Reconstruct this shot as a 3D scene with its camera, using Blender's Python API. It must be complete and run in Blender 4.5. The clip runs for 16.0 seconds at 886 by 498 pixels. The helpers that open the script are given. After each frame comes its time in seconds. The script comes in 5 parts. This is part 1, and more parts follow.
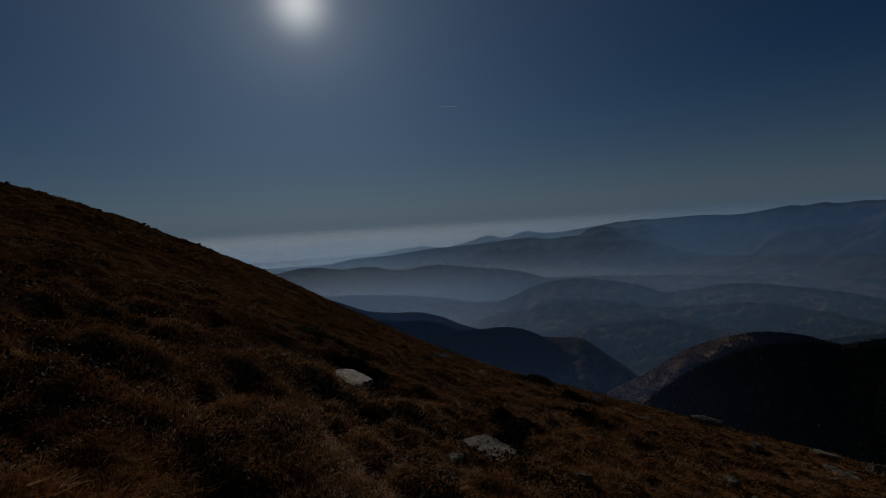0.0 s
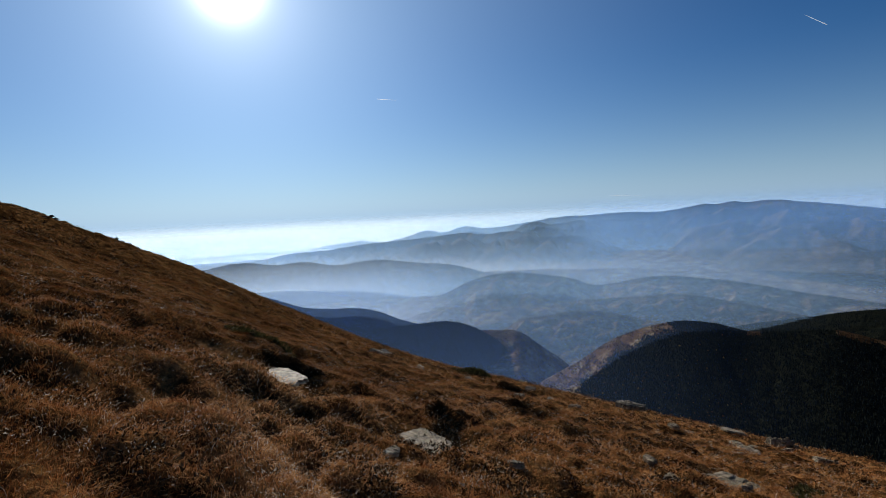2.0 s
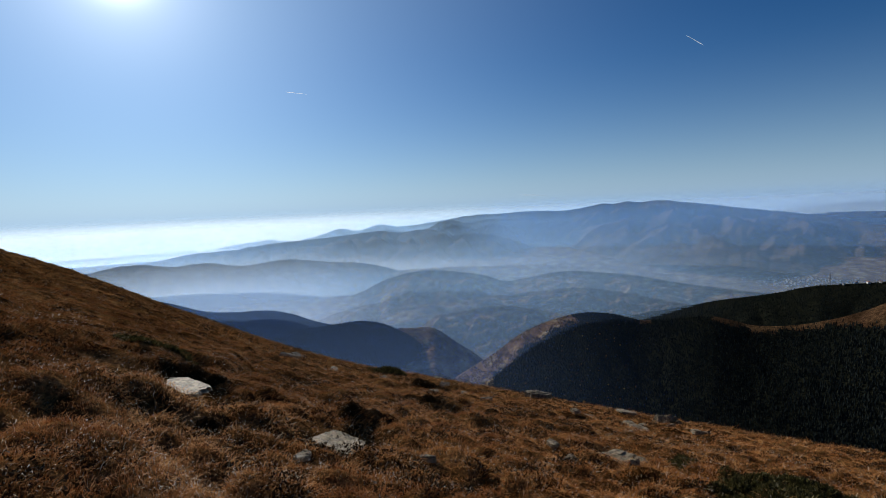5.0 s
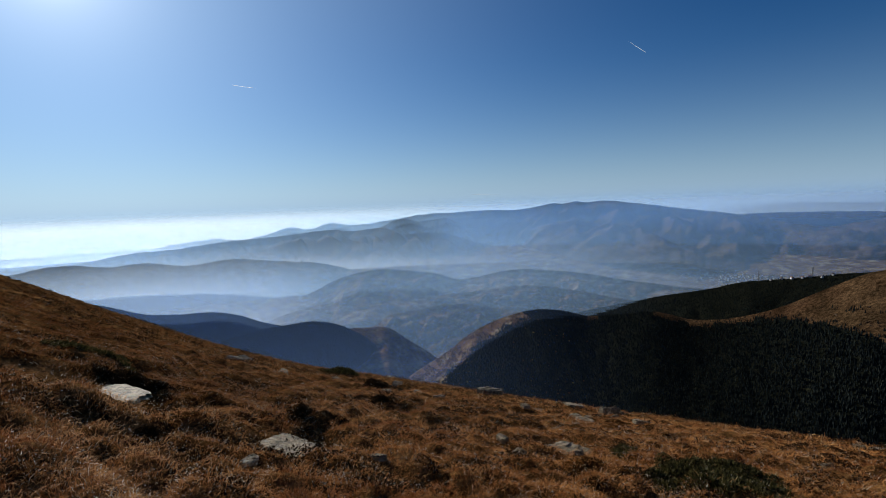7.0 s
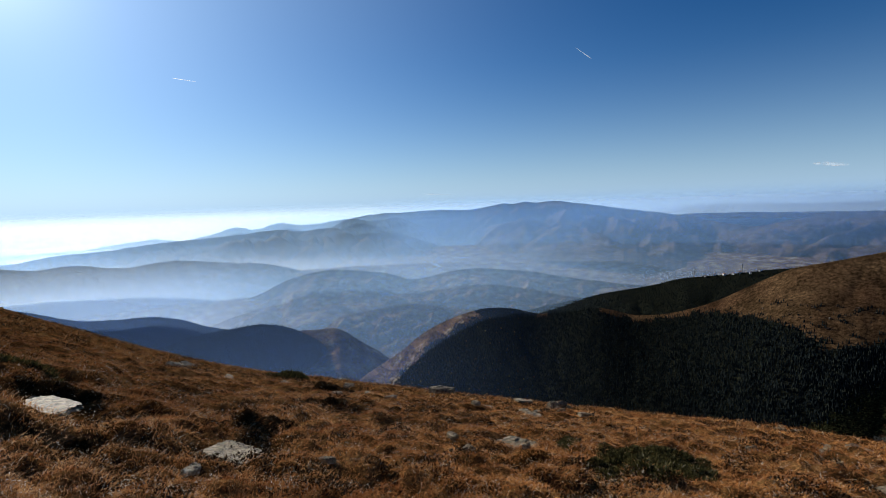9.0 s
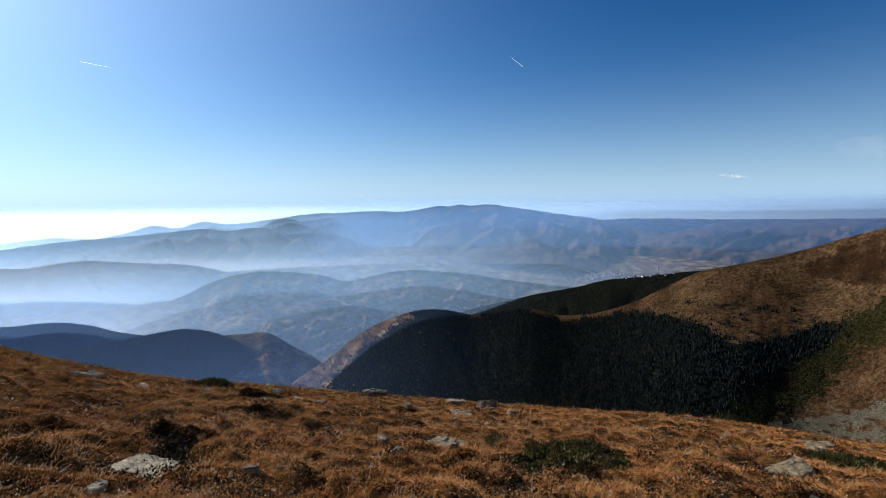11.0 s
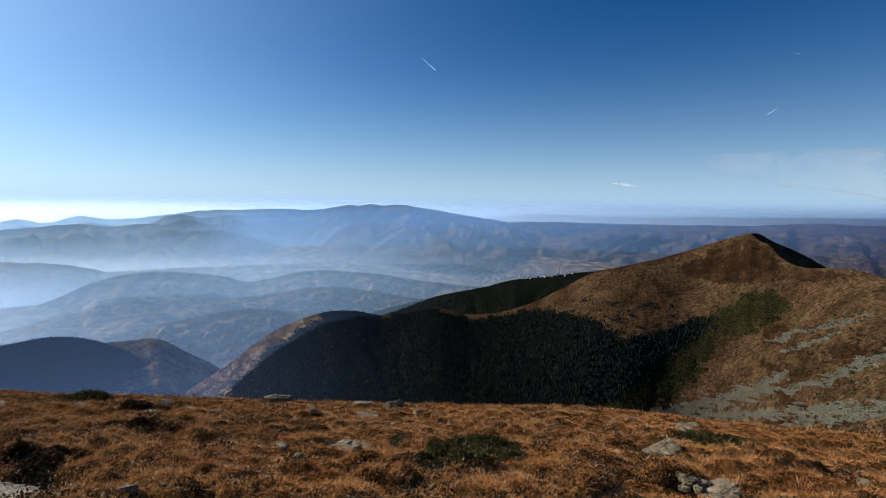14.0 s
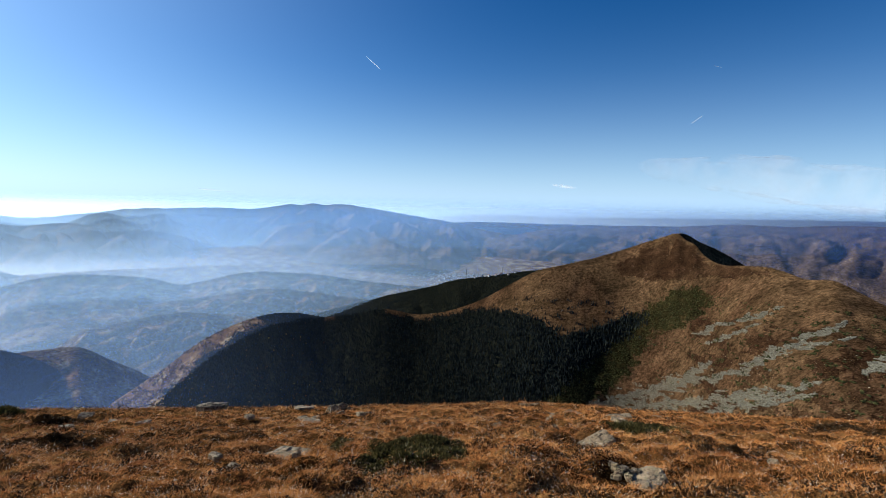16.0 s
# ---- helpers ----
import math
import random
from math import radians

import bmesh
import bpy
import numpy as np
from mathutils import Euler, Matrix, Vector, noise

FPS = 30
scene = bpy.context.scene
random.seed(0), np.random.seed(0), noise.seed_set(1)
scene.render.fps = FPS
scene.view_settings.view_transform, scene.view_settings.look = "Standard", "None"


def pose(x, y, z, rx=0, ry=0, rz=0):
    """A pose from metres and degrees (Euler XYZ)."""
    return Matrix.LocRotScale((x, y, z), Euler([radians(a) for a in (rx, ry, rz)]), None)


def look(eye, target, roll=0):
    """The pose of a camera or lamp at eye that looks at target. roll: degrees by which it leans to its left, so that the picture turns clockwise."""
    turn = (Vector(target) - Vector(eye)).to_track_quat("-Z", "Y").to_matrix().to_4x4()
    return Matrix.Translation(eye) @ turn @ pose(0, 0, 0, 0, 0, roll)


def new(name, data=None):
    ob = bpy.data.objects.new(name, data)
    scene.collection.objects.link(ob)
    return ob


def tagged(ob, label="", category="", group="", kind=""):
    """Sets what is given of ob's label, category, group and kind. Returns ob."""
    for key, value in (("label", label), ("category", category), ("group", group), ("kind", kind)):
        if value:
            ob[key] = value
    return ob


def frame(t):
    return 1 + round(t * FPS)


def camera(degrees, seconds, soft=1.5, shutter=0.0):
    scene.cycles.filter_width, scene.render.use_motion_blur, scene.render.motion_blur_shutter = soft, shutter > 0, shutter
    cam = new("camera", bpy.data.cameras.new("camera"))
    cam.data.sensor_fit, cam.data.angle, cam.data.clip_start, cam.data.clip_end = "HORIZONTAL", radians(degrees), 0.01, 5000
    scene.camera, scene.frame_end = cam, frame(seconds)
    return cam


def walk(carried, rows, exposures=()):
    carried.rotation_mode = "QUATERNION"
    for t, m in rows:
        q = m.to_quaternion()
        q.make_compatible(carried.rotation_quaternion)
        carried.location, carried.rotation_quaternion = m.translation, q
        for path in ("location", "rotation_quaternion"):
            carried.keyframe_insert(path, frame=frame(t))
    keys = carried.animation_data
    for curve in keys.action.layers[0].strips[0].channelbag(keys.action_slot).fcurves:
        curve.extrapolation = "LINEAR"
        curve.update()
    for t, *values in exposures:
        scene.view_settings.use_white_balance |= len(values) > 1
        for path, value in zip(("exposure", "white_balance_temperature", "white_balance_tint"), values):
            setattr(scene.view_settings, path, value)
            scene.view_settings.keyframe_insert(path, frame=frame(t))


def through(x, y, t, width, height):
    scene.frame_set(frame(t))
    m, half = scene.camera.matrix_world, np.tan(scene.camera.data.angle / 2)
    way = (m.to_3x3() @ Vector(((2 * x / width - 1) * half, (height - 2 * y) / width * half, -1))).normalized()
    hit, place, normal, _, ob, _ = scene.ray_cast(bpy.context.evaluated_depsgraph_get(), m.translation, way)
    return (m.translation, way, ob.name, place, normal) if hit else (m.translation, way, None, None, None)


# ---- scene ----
# ---------------------------------------------------------------- camera
cam = camera(85.3, 16.0, 0.7)
scene.cycles.transparent_max_bounces = 32
PATH = [
    (0.0, -0.1, 0.28, -0.07, 0.01, -3.22, 3.31), (0.5, -0.092, 0.271, -0.066, -1.78, -3.55, 3.09),
    (1.0, -0.084, 0.26, -0.061, -3.64, -3.9, 2.94), (1.5, -0.076, 0.247, -0.057, -5.6, -4.05, 2.86),
    (2.0, -0.07, 0.233, -0.052, -7.26, -4.22, 2.84), (2.5, -0.063, 0.218, -0.047, -8.51, -4.34, 2.81),
    (3.0, -0.058, 0.201, -0.042, -9.72, -4.44, 2.81), (3.5, -0.052, 0.184, -0.037, -10.83, -4.59, 2.87),
    (4.0, -0.047, 0.166, -0.032, -12.65, -4.8, 2.84), (4.5, -0.043, 0.146, -0.027, -15.13, -4.86, 2.72),
    (7.0, -0.022, 0.041, -0.002, -22.91, -5.27, 2.2), (7.5, -0.017, 0.02, 0.003, -23.87, -5.35, 2.26),
    (8.0, -0.013, -0.002, 0.007, -25.36, -5.48, 2.22), (8.5, -0.008, -0.024, 0.012, -26.99, -5.58, 2.11),
    (9.0, -0.003, -0.046, 0.016, -28.59, -5.5, 1.98), (11.5, 0.028, -0.149, 0.036, -38.28, -5.45, 0.43),
    (12.0, 0.036, -0.167, 0.039, -40.21, -5.4, 0.12), (12.5, 0.044, -0.185, 0.041, -41.75, -5.41, -0.12),
    (13.0, 0.054, -0.201, 0.044, -43.35, -5.43, -0.32), (13.5, 0.064, -0.217, 0.046, -45.34, -5.39, -0.58),
    (14.0, 0.075, -0.231, 0.048, -46.7, -5.43, -0.75), (14.5, 0.088, -0.243, 0.049, -48.09, -5.31, -0.86),
    (15.0, 0.101, -0.255, 0.05, -50.05, -5.31, -0.99), (15.5, 0.115, -0.264, 0.051, -51.78, -5.32, -1.05),
    (16.0, 0.131, -0.272, 0.051, -53.21, -5.32, -1.18)]
# the film fades in from dark over its first second and a half
walk(cam, [(t, pose(x, y, z, 90 + pitch, roll, yaw)) for t, x, y, z, yaw, pitch, roll in PATH],
     exposures=[(0.0, -2.85), (0.5, -1.75), (1.0, -0.95), (1.5, -0.42), (2.0, -0.22), (3.5, -0.22), (7.0, -0.25), (8.0, 0.0), (9.0, 0.08), (11.5, 0.36), (12.0, 0.28), (13.0, 0.25), (14.0, 0.26), (15.0, 0.4), (16.0, 0.62)])

# ---------------------------------------------------------------- sun and sky
SUN_BEARING, SUN_HEIGHT = 15.0, 24.0   # degrees left of north (+y), degrees up


def bearing(az, el=0.0):
    """Unit vector at so many degrees left of +y and so many degrees up."""
    a, e = radians(az), radians(el)
    return Vector((-math.sin(a) * math.cos(e), math.cos(a) * math.cos(e), math.sin(e)))


sun_way = bearing(SUN_BEARING, SUN_HEIGHT)
sun = new("sun", bpy.data.lights.new("sun", "SUN"))
sun.data.energy, sun.data.angle, sun.data.color = 5.0, radians(0.53), (1.0, 0.93, 0.82)
sun.matrix_world = look(sun_way * 100, (0, 0, 0))

world = bpy.data.worlds.new("world")
scene.world = world
world.use_nodes = True
wn, wl = world.node_tree.nodes, world.node_tree.links
wn.clear()
sky = wn.new("ShaderNodeTexSky")
sky.sky_type, sky.sun_disc = "NISHITA", False
sky.sun_elevation, sky.sun_rotation = radians(SUN_HEIGHT), radians(-SUN_BEARING)
sky.altitude, sky.air_density, sky.dust_density, sky.ozone_density = 1900, 1.0, 0.15, 4.0
back, wout = wn.new("ShaderNodeBackground"), wn.new("ShaderNodeOutputWorld")
back.inputs["Strength"].default_value = 0.066
rich = wn.new("ShaderNodeHueSaturation")
rich.inputs["Saturation"].default_value = 1.38
rich.inputs["Hue"].default_value = 0.508
wl.new(sky.outputs[0], rich.inputs["Color"])
rich.inputs["Value"].default_value = 0.93
# haze that whitens the sky towards the horizon
wtc, wup, wlow, wpow, haze = (wn.new(k) for k in ("ShaderNodeTexCoord", "ShaderNodeSeparateXYZ", "ShaderNodeMath", "ShaderNodeMath", "ShaderNodeMix"))
wl.new(wtc.outputs["Generated"], wup.inputs[0])
wlow.operation, wlow.inputs[0].default_value, wlow.use_clamp = "SUBTRACT", 1.0, True
wl.new(wup.outputs[2], wlow.inputs[1])
wpow.operation, wpow.inputs[1].default_value = "POWER", 8.2
wl.new(wlow.outputs[0], wpow.inputs[0])
haze.data_type = "RGBA"
haze.inputs[7].default_value = (5.2, 7.8, 10.7, 1)
wl.new(wpow.outputs[0], haze.inputs[0])
wl.new(rich.outputs[0], haze.inputs[6])
# glow of the air round the sun
wdot = wn.new("ShaderNodeVectorMath")
wdot.operation = "DOT_PRODUCT"
wdot.inputs[1].default_value = sun_way
wl.new(wtc.outputs["Generated"], wdot.inputs[0])
glow = None
for power, size, tint in ((1100.0, 45.0, (1.0, 0.98, 0.93)), (170.0, 6.0, (1.0, 0.97, 0.92)), (30.0, 4.4, (0.7, 0.88, 1.0)), (7.0, 4.0, (0.6, 0.81, 1.0)), (3.0, 2.2, (0.63, 0.84, 1.0))):
    wp = wn.new("ShaderNodeMath")
    wp.operation, wp.inputs[1].default_value, wp.use_clamp = "POWER", power, True
    wl.new(wdot.outputs["Value"], wp.inputs[0])
    wm = wn.new("ShaderNodeVectorMath")
    wm.operation = "SCALE"
    wm.inputs[0].default_value = [c * size for c in tint]
    wl.new(wp.outputs[0], wm.inputs["Scale"])
    wa = wn.new("ShaderNodeVectorMath")
    wl.new(wm.outputs[0], wa.inputs[0])
    wl.new(glow.outputs[0] if glow else haze.outputs[2], wa.inputs[1])
    glow = wa
wl.new(glow.outputs[0], back.inputs["Color"])
wl.new(back.outputs[0], wout.inputs["Surface"])

# ---------------------------------------------------------------- small tools
RNG = np.random.default_rng(7)


def perlin(x, y, seed=0):
    """Gradient noise, about -0.7 to 0.7, on arrays."""
    x, y = np.asarray(x, float), np.asarray(y, float)
    xi, yi = np.floor(x).astype(np.int64), np.floor(y).astype(np.int64)
    fx, fy = x - xi, y - yi

    def corner(i, j):
        h = ((xi + i) * 374761393 + (yi + j) * 668265263 + seed * 974634777) & 0x7FFFFFFF
        h = ((h ^ (h >> 13)) * 1274126177) & 0x7FFFFFFF
        a = ((h ^ (h >> 16)) & 0xFFFF) * (2 * math.pi / 65536)
        return np.cos(a) * (fx - i) + np.sin(a) * (fy - j)

    u, v = fx * fx * fx * (fx * (fx * 6 - 15) + 10), fy * fy * fy * (fy * (fy * 6 - 15) + 10)
    lo = corner(0, 0) * (1 - u) + corner(1, 0) * u
    hi = corner(0, 1) * (1 - u) + corner(1, 1) * u
    return lo * (1 - v) + hi * v


def fbm(x, y, seed=0, octaves=4, gain=0.5):
    out, amp, k = 0.0, 1.0, 1.0
    for o in range(octaves):
        out = out + amp * perlin(x * k + 17.3 * o, y * k - 9.1 * o, seed + o)
        amp, k = amp * gain, k * 2.03
    return out


def curve(points, x):
    """A smooth line through (x, y) points, flat past the ends, on arrays."""
    px, py = np.array(sorted(points), float).T
    m = np.gradient(py, px)
    x = np.clip(np.asarray(x, float), px[0], px[-1])
    i = np.clip(np.searchsorted(px, x) - 1, 0, len(px) - 2)
    h = px[i + 1] - px[i]
    t = (x - px[i]) / h
    return ((2 * t ** 3 - 3 * t ** 2 + 1) * py[i] + (t ** 3 - 2 * t ** 2 + t) * h * m[i]
            + (3 * t ** 2 - 2 * t ** 3) * py[i + 1] + (t ** 3 - t ** 2) * h * m[i + 1])


def step(a, b, x):
    t = np.clip((np.asarray(x, float) - a) / (b - a), 0, 1)
    return t * t * (3 - 2 * t)


def raw_mesh(name, verts, faces, material, smooth=True):
    """A mesh from an array of points and an array of triangles or quads."""
    me = bpy.data.meshes.new(name)
    verts, faces = np.asarray(verts, np.float32), np.asarray(faces, np.int32)
    n = faces.shape[1]
    me.vertices.add(len(verts))
    me.vertices.foreach_set("co", verts.ravel())
    me.loops.add(faces.size)
    me.loops.foreach_set("vertex_index", faces.ravel())
    me.polygons.add(len(faces))
    me.polygons.foreach_set("loop_start", np.arange(0, faces.size, n, dtype=np.int32))
    me.polygons.foreach_set("use_smooth", np.full(len(faces), smooth))
    me.update(calc_edges=True)
    me.materials.append(material)
    return me


def grid_faces(rows, cols, wrap=False):
    i, j = np.meshgrid(np.arange(rows - 1), np.arange(cols if wrap else cols - 1), indexing="ij")
    k = (j + 1) % cols
    return np.stack([i * cols + j, i * cols + k, (i + 1) * cols + k, (i + 1) * cols + j], -1).reshape(-1, 4)


def scatter(name, shapes, places, sizes, material, smooth=False, lean=0.05):
    """Many copies of a few small triangle shapes, turned at random, joined into one mesh object."""
    places, sizes = np.asarray(places), np.asarray(sizes)
    if sizes.ndim == 1:
        sizes = np.stack([sizes] * 3, 1)
    vs, fs, total = [], [], 0
    kind = RNG.integers(0, len(shapes), len(places))
    for k, (sv, sf) in enumerate(shapes):
        p, s = places[kind == k], sizes[kind == k]
        if not len(p):
            continue
        a = RNG.uniform(0, 2 * math.pi, len(p))
        c, d = np.cos(a)[:, None], np.sin(a)[:, None]
        x, y, z = (sv[None, :, q] * s[:, None, q] for q in range(3))
        tilt = RNG.normal(0, lean, (len(p), 2))
        v = np.stack([x * c - y * d + z * tilt[:, :1], x * d + y * c + z * tilt[:, 1:], z], -1) + p[:, None, :]
        fs.append((sf[None] + (np.arange(len(p)) * len(sv))[:, None, None] + total).reshape(-1, 3))
        vs.append(v.reshape(-1, 3))
        total += v.shape[0] * v.shape[1]
    return new(name, raw_mesh(name, np.concatenate(vs), np.concatenate(fs), material, smooth))


def link_part(name, bm, material, parent=None, label="", smooth=False):
    me = bpy.data.meshes.new(name)
    bm.to_mesh(me)
    bm.free()
    me.materials.append(material)
    for p in me.polygons:
        p.use_smooth = smooth
    ob = new(name, me)
    ob.parent = parent
    return tagged(ob, label)


# ---------------------------------------------------------------- materials
class Nodes:
    """A material and short ways to its nodes."""

    def __init__(self, name):
        self.mat = bpy.data.materials.new(name)
        self.mat.use_nodes = True
        self.t = self.mat.node_tree
        self.t.nodes.clear()
        self.out = self.t.nodes.new("ShaderNodeOutputMaterial")

    def node(self, kind, **values):
        n = self.t.nodes.new(kind)
        for k, v in values.items():
            slot = n.inputs[k.replace("_", " ")]
            if isinstance(v, bpy.types.NodeSocket):
                self.t.links.new(v, slot)
            else:
                slot.default_value = v
        return n

    def place(self):
        return self.node("ShaderNodeNewGeometry").outputs["Position"]

    def noise(self, scale, detail=4.0, rough=0.55, stretch=(1, 1, 1)):
        m = self.node("ShaderNodeMapping", Vector=self.place(), Scale=stretch)
        return self.node("ShaderNodeTexNoise", Vector=m.outputs[0], Scale=scale, Detail=detail, Roughness=rough).outputs["Fac"]

    def ramp(self, fac, stops):
        n = self.node("ShaderNodeValToRGB", Fac=fac)
        while len(n.color_ramp.elements) < len(stops):
            n.color_ramp.elements.new(0.5)
        for e, (at, col) in zip(n.color_ramp.elements, stops):
            e.position, e.color = at, (*col, 1)
        return n.outputs["Color"]

    def mix(self, fac, a, b, blend="MIX"):
        n = self.t.nodes.new("ShaderNodeMix")
        n.data_type, n.blend_type = "RGBA", blend
        for slot, v in ((n.inputs[0], fac), (n.inputs[6], a), (n.inputs[7], b)):
            if isinstance(v, bpy.types.NodeSocket):
                self.t.links.new(v, slot)
            else:
                slot.default_value = v if isinstance(v, float) else (*v, 1)
        return n.outputs[2]

    def math(self, op, a, b=0.0, clamp=False):
        n = self.t.nodes.new("ShaderNodeMath")
        n.operation, n.use_clamp = op, clamp
        for slot, v in zip(n.inputs, (a, b)):
            if isinstance(v, bpy.types.NodeSocket):
                self.t.links.new(v, slot)
            else:
                slot.default_value = v
        return n.outputs[0]

    def bump(self, height, strength=0.5, distance=0.05):
        return self.node("ShaderNodeBump", Height=height, Strength=strength, Distance=distance).outputs[0]

    def solid(self, colour, rough=0.9, normal=None, specular=0.25):
        n = self.node("ShaderNodeBsdfPrincipled", Base_Color=colour, Roughness=rough)
        n.inputs["Specular IOR Level"].default_value = specular
        if normal:
            self.t.links.new(normal, n.inputs["Normal"])
        self.t.links.new(n.outputs[0], self.out.inputs["Surface"])
        return self.mat

    def leafy(self, colour, through=0.4, gloss=0.06):
        d = self.node("ShaderNodeBsdfDiffuse", Color=colour)
        b = self.node("ShaderNodeBsdfTranslucent", Color=colour)
        g = self.node("ShaderNodeBsdfGlossy", Color=(0.9, 0.85, 0.75, 1), Roughness=0.4)
        m = self.node("ShaderNodeMixShader", Fac=through)
        k = self.node("ShaderNodeMixShader", Fac=gloss)
        for slot, s in ((m.inputs[1], d), (m.inputs[2], b), (k.inputs[1], m), (k.inputs[2], g)):
            self.t.links.new(s.outputs[0], slot)
        self.t.links.new(k.outputs[0], self.out.inputs["Surface"])
        return self.mat

    def island(self):
        return self.node("ShaderNodeNewGeometry").outputs["Random Per Island"]


def turf_material():
    """Thatch and soil between the tufts near by, woods and fields far off in the valley."""
    n = Nodes("turf")
    near = n.ramp(n.noise(2.4, 6), [(0.32, (0.012, 0.007, 0.003)), (0.49, (0.1, 0.05, 0.018)), (0.71, (0.33, 0.17, 0.062))])
    patch = n.ramp(n.noise(0.35, 3), [(0.42, (1, 1, 1)), (0.6, (0.55, 0.5, 0.45))])
    near = n.mix(1.0, near, patch, "MULTIPLY")
    fine = n.ramp(n.noise(30.0, 4, 0.7), [(0.35, (0.3, 0.3, 0.3)), (0.65, (1.3, 1.3, 1.3))])
    return n.solid(n.mix(1.0, near, fine, "MULTIPLY"), 1.0, n.bump(n.noise(14.0, 5), 1.0, 0.08), 0.0)


def grass_material(name, stops, through=0.45):
    n = Nodes(name)
    c = n.ramp(n.island(), stops)
    patch = n.ramp(n.noise(0.5, 3), [(0.36, (0.6, 0.48, 0.39)), (0.52, (0.92, 0.84, 0.76)), (0.68, (1.0, 0.95, 0.85))])
    return n.leafy(n.mix(1.0, c, patch, "MULTIPLY"), through, 0.008)


def woods_material(name, stops, scale=0.02, bump=6.0, speck=0.0):
    """Hillsides of woods, clearings and fields, seen from far."""
    n = Nodes(name)
    c = n.ramp(n.noise(scale, 7, 0.65), stops)
    fine = n.ramp(n.noise(scale * 8, 4, 0.6), [(0.35, (0.45, 0.45, 0.45)), (0.65, (1.2, 1.2, 1.2))])
    c = n.mix(1.0, c, fine, "MULTIPLY")
    if speck:
        c = n.mix(1.0, c, n.ramp(n.noise(0.007, 4, 0.55), [(0.38, (0.72, 0.62, 0.6)), (0.62, (1.15, 1.1, 1.0))]), "MULTIPLY")
        c = n.mix(1.0, c, n.ramp(n.noise(speck, 4, 0.7), [(0.38, (0.42, 0.38, 0.36)), (0.58, (1.18, 1.15, 1.12))]), "MULTIPLY")
    return n.solid(c, 1.0, n.bump(n.noise(scale * 5, 5, 0.6), 1.0, bump), 0.0)


def stone_material():
    """Weathered schist: brown-grey, banded, cracked, with pale and green lichen."""
    n = Nodes("lichen_stone")
    c = n.ramp(n.noise(4.0, 8, 0.7), [(0.3, (0.10, 0.073, 0.044)), (0.5, (0.28, 0.21, 0.132)), (0.7, (0.48, 0.385, 0.262))])
    band = n.ramp(n.noise(7.0, 6, 0.65, (1, 1, 5)), [(0.38, (0.45, 0.43, 0.4)), (0.58, (1.1, 1.08, 1.0))])
    c = n.mix(0.8, c, band, "MULTIPLY")
    lichen = n.ramp(n.noise(9.0, 6, 0.75), [(0.52, (0, 0, 0)), (0.6, (1, 1, 1))])
    c = n.mix(n.math("MULTIPLY", lichen, 0.5), c, (0.19, 0.2, 0.09))
    pale = n.ramp(n.noise(15.0, 5, 0.7), [(0.58, (0, 0, 0)), (0.64, (1, 1, 1))])
    c = n.mix(n.math("MULTIPLY", pale, 0.55), c, (0.42, 0.40, 0.35))
    spots = n.ramp(n.noise(38.0, 3), [(0.36, (0.3, 0.3, 0.3)), (0.46, (1, 1, 1))])
    crack = n.math("ABSOLUTE", n.math("SUBTRACT", n.noise(3.2, 4, 0.6), 0.5))
    lines = n.ramp(crack, [(0.004, (0.12, 0.11, 0.1)), (0.022, (1, 1, 1))])
    c = n.mix(0.9, n.mix(0.8, c, spots, "MULTIPLY"), lines, "MULTIPLY")
    rough = n.math("ADD", n.noise(24.0, 8, 0.75), n.math("MULTIPLY", n.math("MINIMUM", crack, 0.03), 12.0))
    return n.solid(c, 0.62, n.bump(rough, 0.8, 0.04), 0.25)


